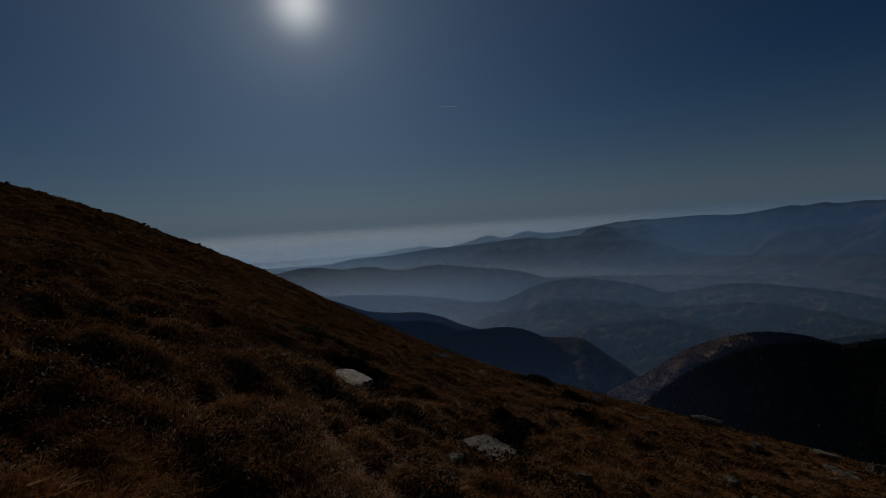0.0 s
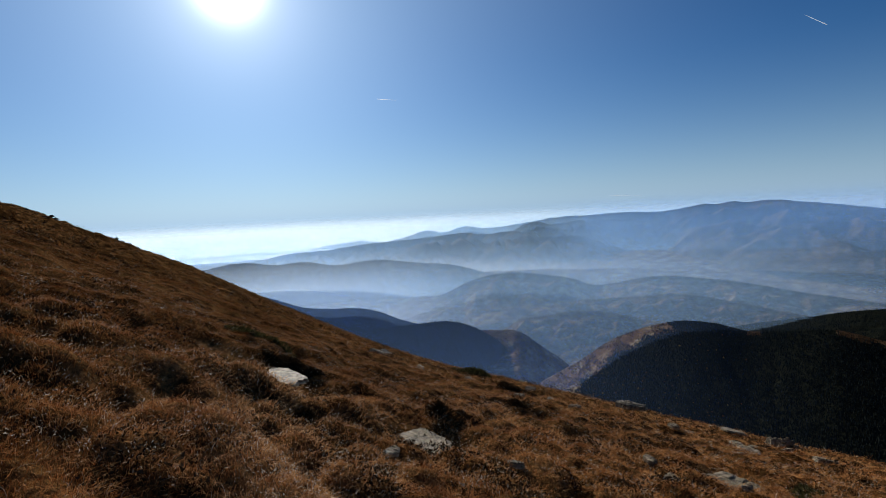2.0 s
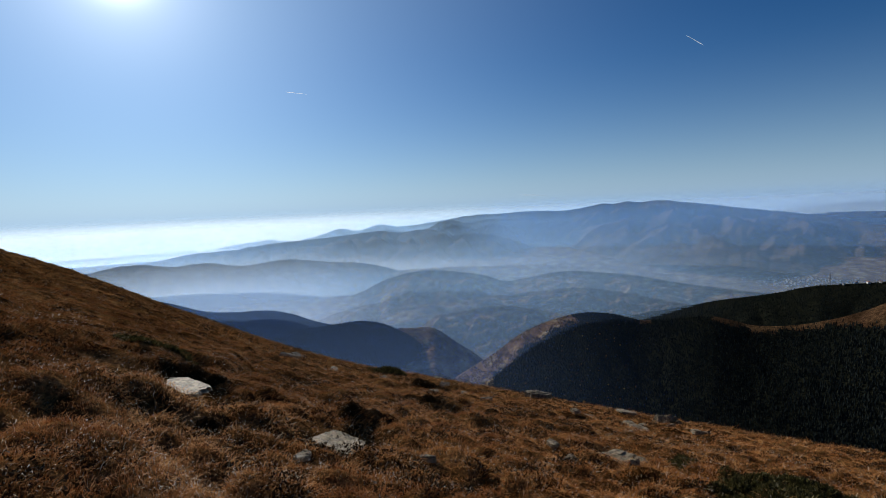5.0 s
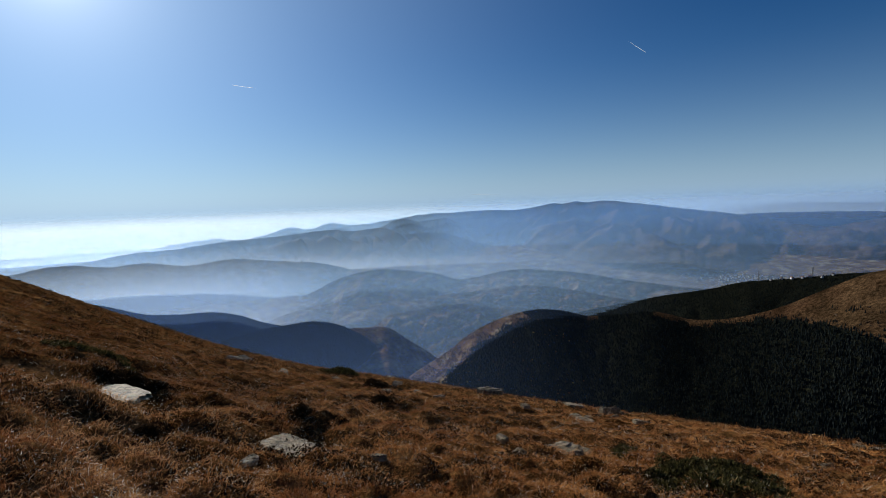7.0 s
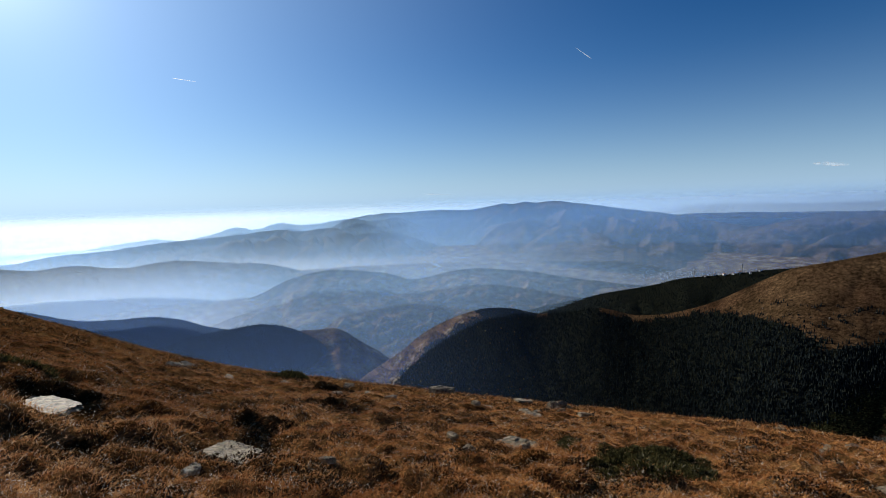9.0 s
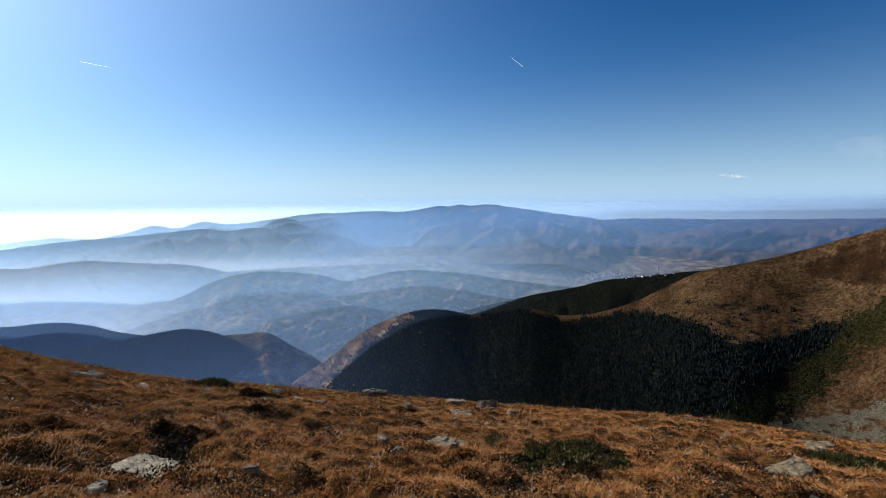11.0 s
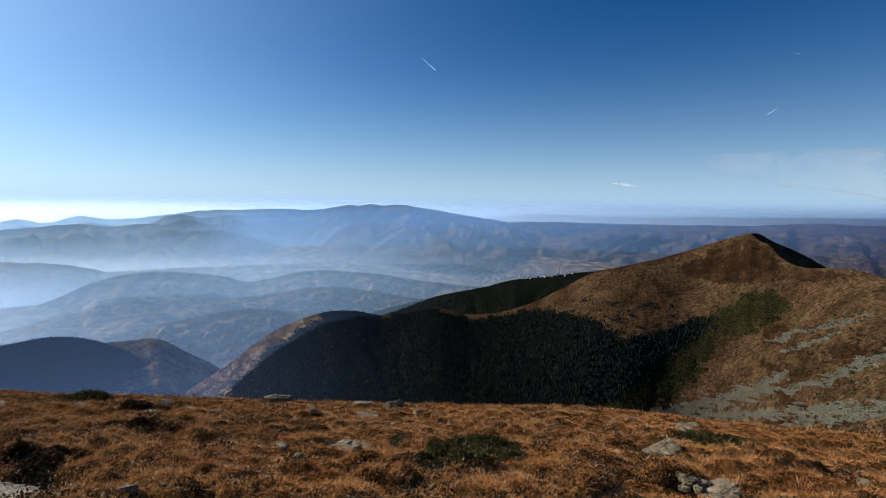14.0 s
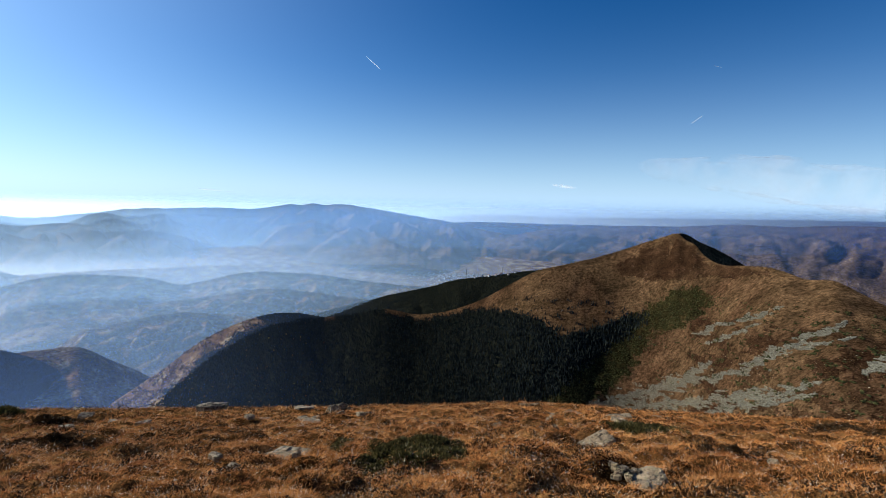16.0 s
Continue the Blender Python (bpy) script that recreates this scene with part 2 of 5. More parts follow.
def haze_sheet_material(name, bottom, top, dense, thin, patch=0.35, tone=(0.34, 0.59, 1.0), side=None, fade=25.0, scale=0.0012, span=(-118, 60)):
    """A sheet that stands in for haze or mist, the air's glow put into its tone: it lets most light through and
    scatters the rest; denser low down, gone at its top and towards its two ends.
    """
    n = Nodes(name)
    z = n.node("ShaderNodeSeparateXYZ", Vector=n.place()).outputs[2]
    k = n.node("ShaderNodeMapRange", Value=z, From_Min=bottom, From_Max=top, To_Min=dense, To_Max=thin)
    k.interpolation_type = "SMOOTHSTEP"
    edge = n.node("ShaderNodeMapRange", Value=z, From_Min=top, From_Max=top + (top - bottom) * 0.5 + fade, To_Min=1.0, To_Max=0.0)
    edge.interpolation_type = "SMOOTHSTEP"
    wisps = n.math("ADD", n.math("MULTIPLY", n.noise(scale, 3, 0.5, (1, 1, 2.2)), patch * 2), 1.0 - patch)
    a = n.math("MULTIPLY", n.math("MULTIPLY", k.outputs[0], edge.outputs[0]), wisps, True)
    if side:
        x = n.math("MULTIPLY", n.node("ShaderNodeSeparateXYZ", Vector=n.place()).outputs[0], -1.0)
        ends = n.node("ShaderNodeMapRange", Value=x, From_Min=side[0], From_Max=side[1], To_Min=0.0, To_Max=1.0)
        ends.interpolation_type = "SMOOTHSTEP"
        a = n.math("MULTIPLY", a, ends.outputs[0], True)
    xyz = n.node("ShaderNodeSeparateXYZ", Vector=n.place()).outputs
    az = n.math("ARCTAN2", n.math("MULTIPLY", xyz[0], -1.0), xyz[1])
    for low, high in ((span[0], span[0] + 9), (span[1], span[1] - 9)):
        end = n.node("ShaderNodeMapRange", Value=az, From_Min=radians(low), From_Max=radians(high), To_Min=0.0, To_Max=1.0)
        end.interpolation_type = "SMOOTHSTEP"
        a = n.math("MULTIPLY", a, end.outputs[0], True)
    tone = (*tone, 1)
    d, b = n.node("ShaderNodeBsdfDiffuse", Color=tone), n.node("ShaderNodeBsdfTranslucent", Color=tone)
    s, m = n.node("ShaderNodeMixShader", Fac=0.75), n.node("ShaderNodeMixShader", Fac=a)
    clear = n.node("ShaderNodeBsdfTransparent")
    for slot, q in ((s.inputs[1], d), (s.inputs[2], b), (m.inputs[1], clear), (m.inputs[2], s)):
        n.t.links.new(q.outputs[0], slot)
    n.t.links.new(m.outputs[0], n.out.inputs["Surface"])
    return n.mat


TURF = turf_material()
DRY_GRASS = grass_material("dry_grass", [(0.0, (0.075, 0.03, 0.009)), (0.25, (0.31, 0.115, 0.03)), (0.6, (0.67, 0.305, 0.098)), (0.95, (0.78, 0.46, 0.19)), (0.97, (0.92, 0.84, 0.66))], 0.06)
STONE = stone_material()
n = Nodes("scree_stone")
SCREE = n.solid(n.ramp(n.island(), [(0.0, (0.07, 0.068, 0.052)), (0.6, (0.14, 0.137, 0.105)), (1.0, (0.2, 0.195, 0.15))]), 0.95)
n = Nodes("rusty_heath")
HEATH = n.leafy(n.ramp(n.island(), [(0.0, (0.03, 0.016, 0.009)), (0.5, (0.075, 0.04, 0.02)), (1.0, (0.15, 0.085, 0.04))]), 0.1, 0.0)
n = Nodes("conifer_needles")
CONIFER = n.solid(n.ramp(n.island(), [(0.0, (0.008, 0.012, 0.014)), (0.7, (0.0165, 0.0215, 0.022)), (1.0, (0.032, 0.037, 0.028))]), 0.9, None, 0.0)
n = Nodes("autumn_leaves")
AUTUMN = n.leafy(n.ramp(n.island(), [(0.0, (0.07, 0.042, 0.026)), (0.4, (0.15, 0.066, 0.028)), (0.7, (0.24, 0.12, 0.035)), (0.9, (0.30, 0.19, 0.05)), (1.0, (0.42, 0.30, 0.08))]), 0.3, 0.0)
n = Nodes("juniper_needles")
JUNIPER = n.leafy(n.ramp(n.island(), [(0.0, (0.016, 0.016, 0.006)), (0.6, (0.06, 0.055, 0.017)), (1.0, (0.16, 0.13, 0.045))]), 0.2, 0.01)
n = Nodes("dwarf_pine_needles")
PINE = n.leafy(n.ramp(n.island(), [(0.0, (0.013, 0.016, 0.008)), (0.6, (0.036, 0.039, 0.016)), (1.0, (0.075, 0.07, 0.029))]), 0.15, 0.0)
n = Nodes("rubble_stone")
RUBBLE = n.solid(n.ramp(n.island(), [(0.0, (0.018, 0.012, 0.009)), (0.6, (0.05, 0.034, 0.025)), (0.93, (0.10, 0.075, 0.058)), (1.0, (0.24, 0.22, 0.19))]), 1.0, None, 0.05)
n = Nodes("glint_flecks")
GLINTS = n.leafy(n.ramp(n.island(), [(0.0, (0.5, 0.4, 0.28)), (1.0, (0.85, 0.78, 0.66))]), 0.5, 0.08)
n = Nodes("trodden_earth")
TRACK = n.solid(n.ramp(n.noise(0.2, 4), [(0.3, (0.16, 0.12, 0.08)), (0.7, (0.28, 0.22, 0.15))]), 1.0, None, 0.0)
n = Nodes("heather_twigs")
HEATHER = n.leafy(n.ramp(n.island(), [(0.0, (0.013, 0.007, 0.003)), (0.6, (0.036, 0.02, 0.008)), (0.96, (0.08, 0.045, 0.016)), (1.0, (0.4, 0.36, 0.28))]), 0.15, 0.01)
SHOULDER = woods_material("alpine_grass", [(0.3, (0.032, 0.023, 0.014)), (0.46, (0.07, 0.047, 0.027)), (0.6, (0.105, 0.07, 0.04)), (0.75, (0.17, 0.115, 0.065))], 0.02, 1.2, 0.55)
PINE_FLOOR = woods_material("pine_scrub_floor", [(0.3, (0.014, 0.015, 0.008)), (0.55, (0.03, 0.029, 0.013)), (0.75, (0.07, 0.05, 0.024))], 0.03, 2.0, 0.2)
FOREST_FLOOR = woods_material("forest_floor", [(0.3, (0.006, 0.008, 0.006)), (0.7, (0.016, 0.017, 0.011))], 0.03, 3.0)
WOODS = woods_material("autumn_woods", [(0.32, (0.04, 0.034, 0.022)), (0.45, (0.12, 0.07, 0.04)), (0.55, (0.18, 0.115, 0.062)), (0.62, (0.28, 0.215, 0.125)), (0.72, (0.25, 0.205, 0.11))], 0.016, 3.0)
FAR_WOODS = woods_material("far_woods", [(0.3, (0.06, 0.052, 0.04)), (0.48, (0.10, 0.075, 0.052)), (0.62, (0.15, 0.112, 0.075)), (0.75, (0.22, 0.18, 0.12))], 0.012, 3.0)
DARK_WOODS = woods_material("oak_woods", [(0.3, (0.04, 0.032, 0.028)), (0.5, (0.075, 0.054, 0.044)), (0.62, (0.115, 0.084, 0.064)), (0.75, (0.2, 0.16, 0.115))], 0.012, 5.0)
HEATH_FLOOR = woods_material("heather_floor", [(0.3, (0.022, 0.014, 0.009)), (0.5, (0.042, 0.026, 0.016)), (0.7, (0.08, 0.05, 0.03))], 0.04, 1.5, 0.55)
SCREE_FLOOR = woods_material("scree_floor", [(0.3, (0.07, 0.066, 0.05)), (0.5, (0.12, 0.116, 0.088)), (0.7, (0.17, 0.165, 0.128))], 0.08, 1.5, 0.5)

# ---------------------------------------------------------------- the slope underfoot
EYE = 1.75                     # height of the eyes over the grass
# where the slope's edge stands against the distance: bearing, degrees up
EDGE = [(-180, 7), (-150, -2), (-120, -11), (-97, -18.1), (-80, -21.4), (-66, -22.5), (-50, -23.5), (-36, -23), (-24, -21.5), (-13, -19.3),
        (-6.5, -17.7), (2.5, -14.3), (12.5, -9), (20.5, -4.4), (28, -0.6), (38, 4.2), (42, 5.6), (60, 11), (90, 16), (120, 17), (150, 13), (180, 7)]
REACH = [(-180, 90), (-97, 40), (-30, 40), (10, 63), (42, 90), (180, 90)]      # how far off that edge is
# depth of the valley by distance, as degrees below the eye
VALLEY = [(0, -34), (500, -30), (1200, -25.5), (1700, -22.5), (2000, -19.3), (2500, -14.2), (2900, -10.6), (3300, -8.0), (3800, -6.2), (4300, -4.8), (4700, -3.7), (4950, -2.3)]


def bumps(x, y, cell, low, high, seed):
    """Height of the grass hummocks, and the way out from the nearest one's middle."""
    ci, cj = np.floor(x / cell), np.floor(y / cell)
    best, ox, oy = np.zeros_like(x), np.zeros_like(x), np.zeros_like(x)
    for di in (-1, 0, 1):
        for dj in (-1, 0, 1):
            i, j = (ci + di).astype(np.int64), (cj + dj).astype(np.int64)
            h = ((i * 73856093) ^ (j * 19349663) ^ (seed * 83492791)) & 0x7FFFFFFF
            h = ((h ^ (h >> 13)) * 1274126177) & 0x7FFFFFFF
            u, v, w = (h & 1023) / 1023, ((h >> 10) & 1023) / 1023, ((h >> 20) & 1023) / 1023
            dx, dy = x - (i + 0.15 + 0.7 * u) * cell, y - (j + 0.15 + 0.7 * v) * cell
            rad = cell * (0.42 + 0.42 * w)
            q = np.clip(1 - (dx * dx + dy * dy) / rad ** 2, 0, 1)
            top = (low + high * w) * q ** 0.6
            m = top > best
            best, ox, oy = np.where(m, top, best), np.where(m, dx / rad, ox), np.where(m, dy / rad, oy)
    return best, ox, oy


# where large flat stones lie, and how far they reach: no hummock stands there
SLABS = [(-2.1, 8.35, 0.95), (0.45, 7.15, 0.6), (10.6, 3.15, 0.6), (7.55, 1.35, 0.62), (5.6, 7.5, 0.5), (10.2, 12.7, 0.5), (10.7, 13.75, 0.4), (12.5, 5.0, 0.35)]


def open_turf(x, y):
    """1 on the turf, 0 on the large flat stones."""
    low = 1.0
    for sx, sy, sr in SLABS:
        low = low * step(sr * 0.75, sr * 1.6, np.hypot(x - sx, y - sy))
    return low


def hummocks(x, y):
    """Large and small hummocks together."""
    a, ax, ay = bumps(x, y, 0.74, 0.03, 0.25, 3)
    b, bx, by = bumps(x, y, 0.33, 0.02, 0.15, 8)
    r, az = np.hypot(x, y), np.degrees(np.arctan2(-x, y))
    smooth = 1 - 0.55 * step(2, 20, az) * step(7, 16, r) * step(-60, -50, -az)
    return (a + b) * open_turf(x, y) * smooth, (2 * ax + bx) / 3, (2 * ay + by) / 3


def slope_height(x, y, rough=True):
    r, az = np.hypot(x, y), np.degrees(np.arctan2(-x, y))
    reach = curve(REACH, az)
    t = np.tan(np.radians(curve(EDGE, az) - 0.3)) + 2 * EYE / reach
    # the slope rounds off, and past its edge it falls to the valley
    far = np.minimum(r, 260.0)
    z = -EYE + t * far - EYE * far ** 2 / reach ** 2
    z = z + (r - far) * np.maximum(t - 2 * EYE * far / reach ** 2, -0.72)
    floor = r * np.tan(np.radians(curve(VALLEY, r)))
    k = 25.0
    far_z = np.where(r > 200, np.maximum(z, floor) + k * np.exp(-np.abs(z - floor) / k) * 0.3, z)
    z = np.where(r > 200, z + (far_z - z) * step(200, 350, r), z)
    if rough:
        near = 1 - step(60, 160, r)
        up = step(8, 30, az) * step(14, 40, r) * near
        z = z + 0.11 * fbm(x / 3.1, y / 3.1, 11, 3) * step(1, 8, r) * near + hummocks(x, y)[0] * near + up * 0.8 * fbm(x / 4.0, y / 4.0, 5, 4, 0.6)
        z = z + step(500, 1500, r) * 8 * fbm(x / 300, y / 300, 2, 4) * (1 - step(4000, 4900, r))
    return z


az_fine = np.arange(-106, 52, 0.38)
az_all = np.concatenate([az_fine, np.arange(52, 254, 3.0)])
radii = np.concatenate([[0.001, 0.3, 0.8, 1.2], 1.5 * 1.021 ** np.arange(225), 165 * 1.06 ** np.arange(1, 58), [4600, 4780, 4900, 4950]])
ra, rr = np.meshgrid(np.radians(az_all), radii)
gx, gy = -np.sin(ra) * rr, np.cos(ra) * rr
ground = new("ground", raw_mesh("ground", np.stack([gx, gy, slope_height(gx, gy)], -1).reshape(-1, 3), grid_faces(len(radii), len(az_all), True), TURF))
ground.data.materials.append(FOREST_FLOOR)
ground.data.materials.append(WOODS)
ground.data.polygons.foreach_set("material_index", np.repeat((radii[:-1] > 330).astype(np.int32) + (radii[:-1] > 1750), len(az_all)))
tagged(ground, "steep mountainside of dry brown turf above a wide valley", "ground", kind="structure")


# ---------------------------------------------------------------- hills and ridges
class Hill:
    """A ridge seen from the slope. crest: (bearing, degrees up) along its top; dist: (bearing, metres) of that top; front, back: how far
    its sides reach; foot: degrees below the eye of its front foot; spurs: depth of the gullies in metres; folds: height, length and
    spacing in metres of lower ridges that run along the hillside, one before the other."""

    def __init__(self, crest, dist, front, back, foot, spurs, seed, every=0.3, ragged=2.0, across=9.0, shape=1.0, rugged=1.6, sharp=3.0, folds=None, rows=48):
        self.crest, self.dist, self.back, self.foot = crest, dist, back, foot
        self.front = front if isinstance(front, list) else [(-180, front), (180, front)]
        self.spurs, self.seed, self.every, self.ragged, self.across, self.shape, self.rugged, self.sharp = spurs, seed, every, ragged, across, shape, rugged, sharp
        self.folds, self.rows = folds, rows
        self.az = (min(c[0] for c in crest), max(c[0] for c in crest))

    def at(self, az, s):
        """Points at a bearing and at s: 0 the top, 1 the front foot, -1 the back foot."""
        az, s = np.broadcast_arrays(np.asarray(az, float), np.asarray(s, float))
        d = curve(self.dist, az)
        zc = d * np.tan(np.radians(curve(self.crest, az)))
        zc = zc + self.ragged * fbm(az * d / 5000.0, az * 0, self.seed, 4, 0.6)
        p = np.clip(s, 0, 1)
        front = curve(self.front, az)
        r = d - front * np.clip(s, 0, 1) - self.back * np.clip(s, -1, 0)
        foot = (d - front) * np.tan(np.radians(self.foot))
        foot = np.where(d > 1600, np.minimum(foot, zc - 0.22 * front), foot)
        z = zc + (foot - zc) * p ** self.shape
        z = np.where(s < 0, zc - self.back * 0.5 * np.clip(-s, 0, 1) ** 1.3, z)
        g = np.abs(perlin(az * d / 57.3 / (self.spurs * self.across) + 0.8 * perlin(az * 0.3, p * 3, self.seed + 5) + 0.9 * p, p * 1.6, self.seed + 9))
        g2 = np.abs(perlin(az * d / 57.3 / (self.spurs * self.across * 0.37), p * 3.5, self.seed + 13))
        free = np.minimum(p * self.sharp, 1) * (1 - 0.85 * p * p)
        z = z + self.spurs * (1.6 * g + 0.22 * g2 - 0.5) * free
        a = np.radians(az)
        x, y = -np.sin(a) * r, np.cos(a) * r
        w = self.front[0][1] * 0.55
        lumps = sum(k * (0.05 - np.abs(perlin(x / (w * k) + k, y / (w * k), self.seed + 40 + i))) for i, k in enumerate((1.0, 0.5, 0.25, 0.12)))
        z = z + self.spurs * self.rugged * lumps * free
        if self.folds:
            high, long, apart = self.folds
            u, v = az * d / 57.3 / long, p * front / apart
            u, v = u + 0.5 * perlin(u * 0.6, v * 0.5, self.seed + 60), v + 0.9 * perlin(u * 0.8, v * 0.4, self.seed + 61)
            rise = sum(k * (0.5 - 2.0 * np.abs(perlin(u / k + 3 * i, v / k, self.seed + 62 + i))) for i, k in enumerate((1.0, 0.5, 0.27, 0.13)))
            z = z + high * rise * step(0.02, 0.32, p) * (1 - p * p)
        return np.stack([-np.sin(a) * r, np.cos(a) * r, z], -1)

    def build(self, name, material, label, category="hill"):
        az = np.arange(self.az[0], self.az[1] + self.every, self.every)
        s = np.concatenate([-np.linspace(1, 0, 8)[:-1], np.linspace(0, 1, self.rows) ** 1.2])
        a, v = np.meshgrid(az, s)
        ob = new(name, raw_mesh(name, self.at(a, v).reshape(-1, 3), grid_faces(len(s), len(az)), material))
        return tagged(ob, label, category, kind="structure")


def elevation(p):
    return np.degrees(np.arctan2(p[:, 2], np.hypot(p[:, 0], p[:, 1])))


# the forested spur that rises to the bare summit
SPUR = Hill([(-16, -21), (-20, -18.9), (-22.7, -17.4), (-25.7, -15.3), (-30.5, -13.3), (-33.8, -12.6), (-36.5, -12.7), (-39.8, -13.3), (-42.4, -13.0), (-46.4, -12.5),
             (-50.5, -13.1), (-54.6, -12.5), (-57.9, -11.3), (-61.3, -9.35), (-64.5, -7.6), (-67.7, -6.65), (-71.1, -5.67), (-73.8, -4.7), (-76.4, -3.62), (-78.2, -2.95), (-79.4, -2.62),
             (-80.2, -3.3), (-81.1, -3.75), (-81.7, -4.5), (-82.9, -5.38), (-85.6, -5.58), (-87.3, -5.5), (-89.3, -5.95), (-90.5, -6.42), (-93, -6.4), (-94, -6.85), (-95.9, -7.82), (-100, -9.5), (-112, -13)],
            [(-16, 1500), (-35, 1350), (-50, 1250), (-66, 1200), (-80, 1180), (-85, 1000), (-97, 760), (-112, 600)], 520, 260, -29, 11, 21, 0.12, 1.2, 12.0, 0.92, 0.7, rows=110)
spur = SPUR.build("forested_spur", SHOULDER, "long mountain spur, conifer forest below a bare brown summit")
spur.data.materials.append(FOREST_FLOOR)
spur.data.materials.append(PINE_FLOOR)
spur.data.materials.append(WOODS)
spur.data.materials.append(HEATH_FLOOR)
spur.data.materials.append(SCREE_FLOOR)
# upper edge of the forest on the spur, bearing and degrees up
TREELINE = [(-16, 0), (-38.6, -5), (-39.4, -13.7), (-40.6, -13.6), (-41.2, -8), (-45.5, -8), (-46.5, -12.9), (-50.5, -13.75), (-54.6, -13.0), (-57.3, -12.3), (-61.4, -12.4), (-64.7, -13.0),
            (-66.9, -14.2), (-70.9, -13.1), (-72.8, -12.3), (-74.3, -11.4), (-75.6, -11.9), (-77.2, -11.2)]


def inside(outline, az, el):
    """True inside a closed outline of (bearing, degrees up)."""
    hit = np.zeros(np.shape(az), bool)
    for (a0, e0), (a1, e1) in zip(outline, outline[1:] + outline[:1]):
        cross = (np.asarray(el) > e0) != (np.asarray(el) > e1)
        hit ^= cross & (az < a0 + (a1 - a0) * (el - e0) / (e1 - e0 + 1e-9))
    return hit


# the dwarf pine between the forest and the open slope, and the dark heather that caps the summit
PINE_EDGE = [(-63, -23.5), (-64.7, -22.3), (-66.6, -20.5), (-69.8, -17.1), (-73, -14.4), (-75.2, -12.0), (-77.1, -10.7), (-78.6, -9.3), (-80, -8.25), (-81.7, -8.25), (-83.2, -9.5),
             (-82.4, -10.7), (-79.9, -12.4), (-77.6, -13.9), (-76.5, -15.0), (-75.6, -17.1), (-74.2, -19.2), (-71.9, -21.2), (-69.3, -22.6), (-68, -24)]
CAP_EDGE = [(-73, -6.6), (-75.5, -5.2), (-78.3, -3.3), (-79.3, -3.0), (-81, -4.1), (-82.2, -5.7), (-85.7, -5.9), (-88, -6.0), (-86, -6.8), (-82, -7.1), (-77, -7.8), (-73.9, -7.6)]
KNOB_EDGE = [(-66.6, -15), (-68.0, -13.6), (-70.3, -12.3), (-71.6, -11.9), (-73.6, -11.0), (-74.8, -11.9), (-73.6, -12.8), (-71.8, -13.4), (-69.8, -14.2)]


def autumn_side(az, el):
    """True on the spur's low end, where brown woods take over from the conifers."""
    return az + 1.6 * fbm(az * 0.6, el * 0.8, 35, 4, 0.6) > curve([(-20, -22.5), (-17, -26), (-15.2, -28.8), (-14, -31.5), (-12, -32.2)], el)


def forest_side(az, el):
    """True inside the forest of the spur."""
    ragged = 0.6 * fbm(az * 0.9, el * 0.9, 77, 4, 0.6)
    low = curve([(-22.5, -65.6), (-20.5, -68.0), (-17.1, -71.3), (-14.4, -74.6), (-11.7, -76.8), (-10.5, -77.0), (0, -76.2)], el)
    line = np.array(sorted(q for q in TREELINE if q[1] > -14.3))
    high = np.interp(az, line[:, 0], line[:, 1])
    glade = (np.abs(az + 73.9 + 0.6 * ragged) / 1.1) ** 2 + (np.abs(el + 15.0 + 0.45 * (az + 73.9)) / 0.3) ** 2 < 1 + ragged
    return (az + ragged * 1.3 > low) & (el + ragged * 0.8 < high) & ~autumn_side(az, el) & ~glade & ~inside(KNOB_EDGE, az + ragged * 0.5, el + ragged * 0.4)


def pine_side(az, el):
    """True where dwarf pine covers the spur, between the forest and the open slope."""
    wa = az + 1.3 * fbm(az * 0.7, el * 1.1, 92, 4, 0.65)
    we = el + 0.7 * fbm(az * 0.7 + 9, el, 93, 4, 0.65)
    return ~forest_side(az, el) & inside(PINE_EDGE, wa, we)


# streaks of boulders on the spur: their middle line, how far they reach to either side of it
STREAKS = [([(-70.6, -22.2), (-75.2, -20.8), (-78.4, -19.3), (-81.1, -17.6), (-83.4, -15.7)], 0.95), ([(-75.4, -20.2), (-80.3, -18.5), (-84, -16.9), (-87.4, -15.3)], 0.5),
           ([(-84, -17.3), (-87.3, -15.12), (-89.5, -13.34), (-91.6, -11.62), (-94, -9.9)], 0.62), ([(-74, -22), (-79.3, -20.6), (-83.1, -19.6), (-85.6, -18.8), (-89.4, -17.5), (-92.6, -15.6)], 0.72),
           ([(-83, -20.7), (-85.7, -19.7), (-88.5, -18.5), (-92.4, -16.8)], 0.42), ([(-81.2, -13.3), (-84.6, -11.49), (-86.5, -10.53), (-89.2, -9.4)], 0.32),
           ([(-82.4, -13.9), (-85.2, -12.54), (-87.4, -11.2)], 0.25), ([(-89.4, -13.6), (-92.5, -12.24), (-94.8, -11)], 0.22), ([(-95.3, -14.1), (-99, -11)], 0.8)]


def heath_side(az, el):
    """True where dark heather covers the bare shoulder."""
    cap = inside(CAP_EDGE, az + 0.9 * fbm(az * 0.7, el, 47, 4, 0.6), el + 0.5 * fbm(az * 0.7, el * 1.4, 48, 4, 0.6))
    return cap | ((az < -81) & (el < -11) & (fbm(az * 0.35, el * 0.8, 45, 4, 0.65) > 0.1))


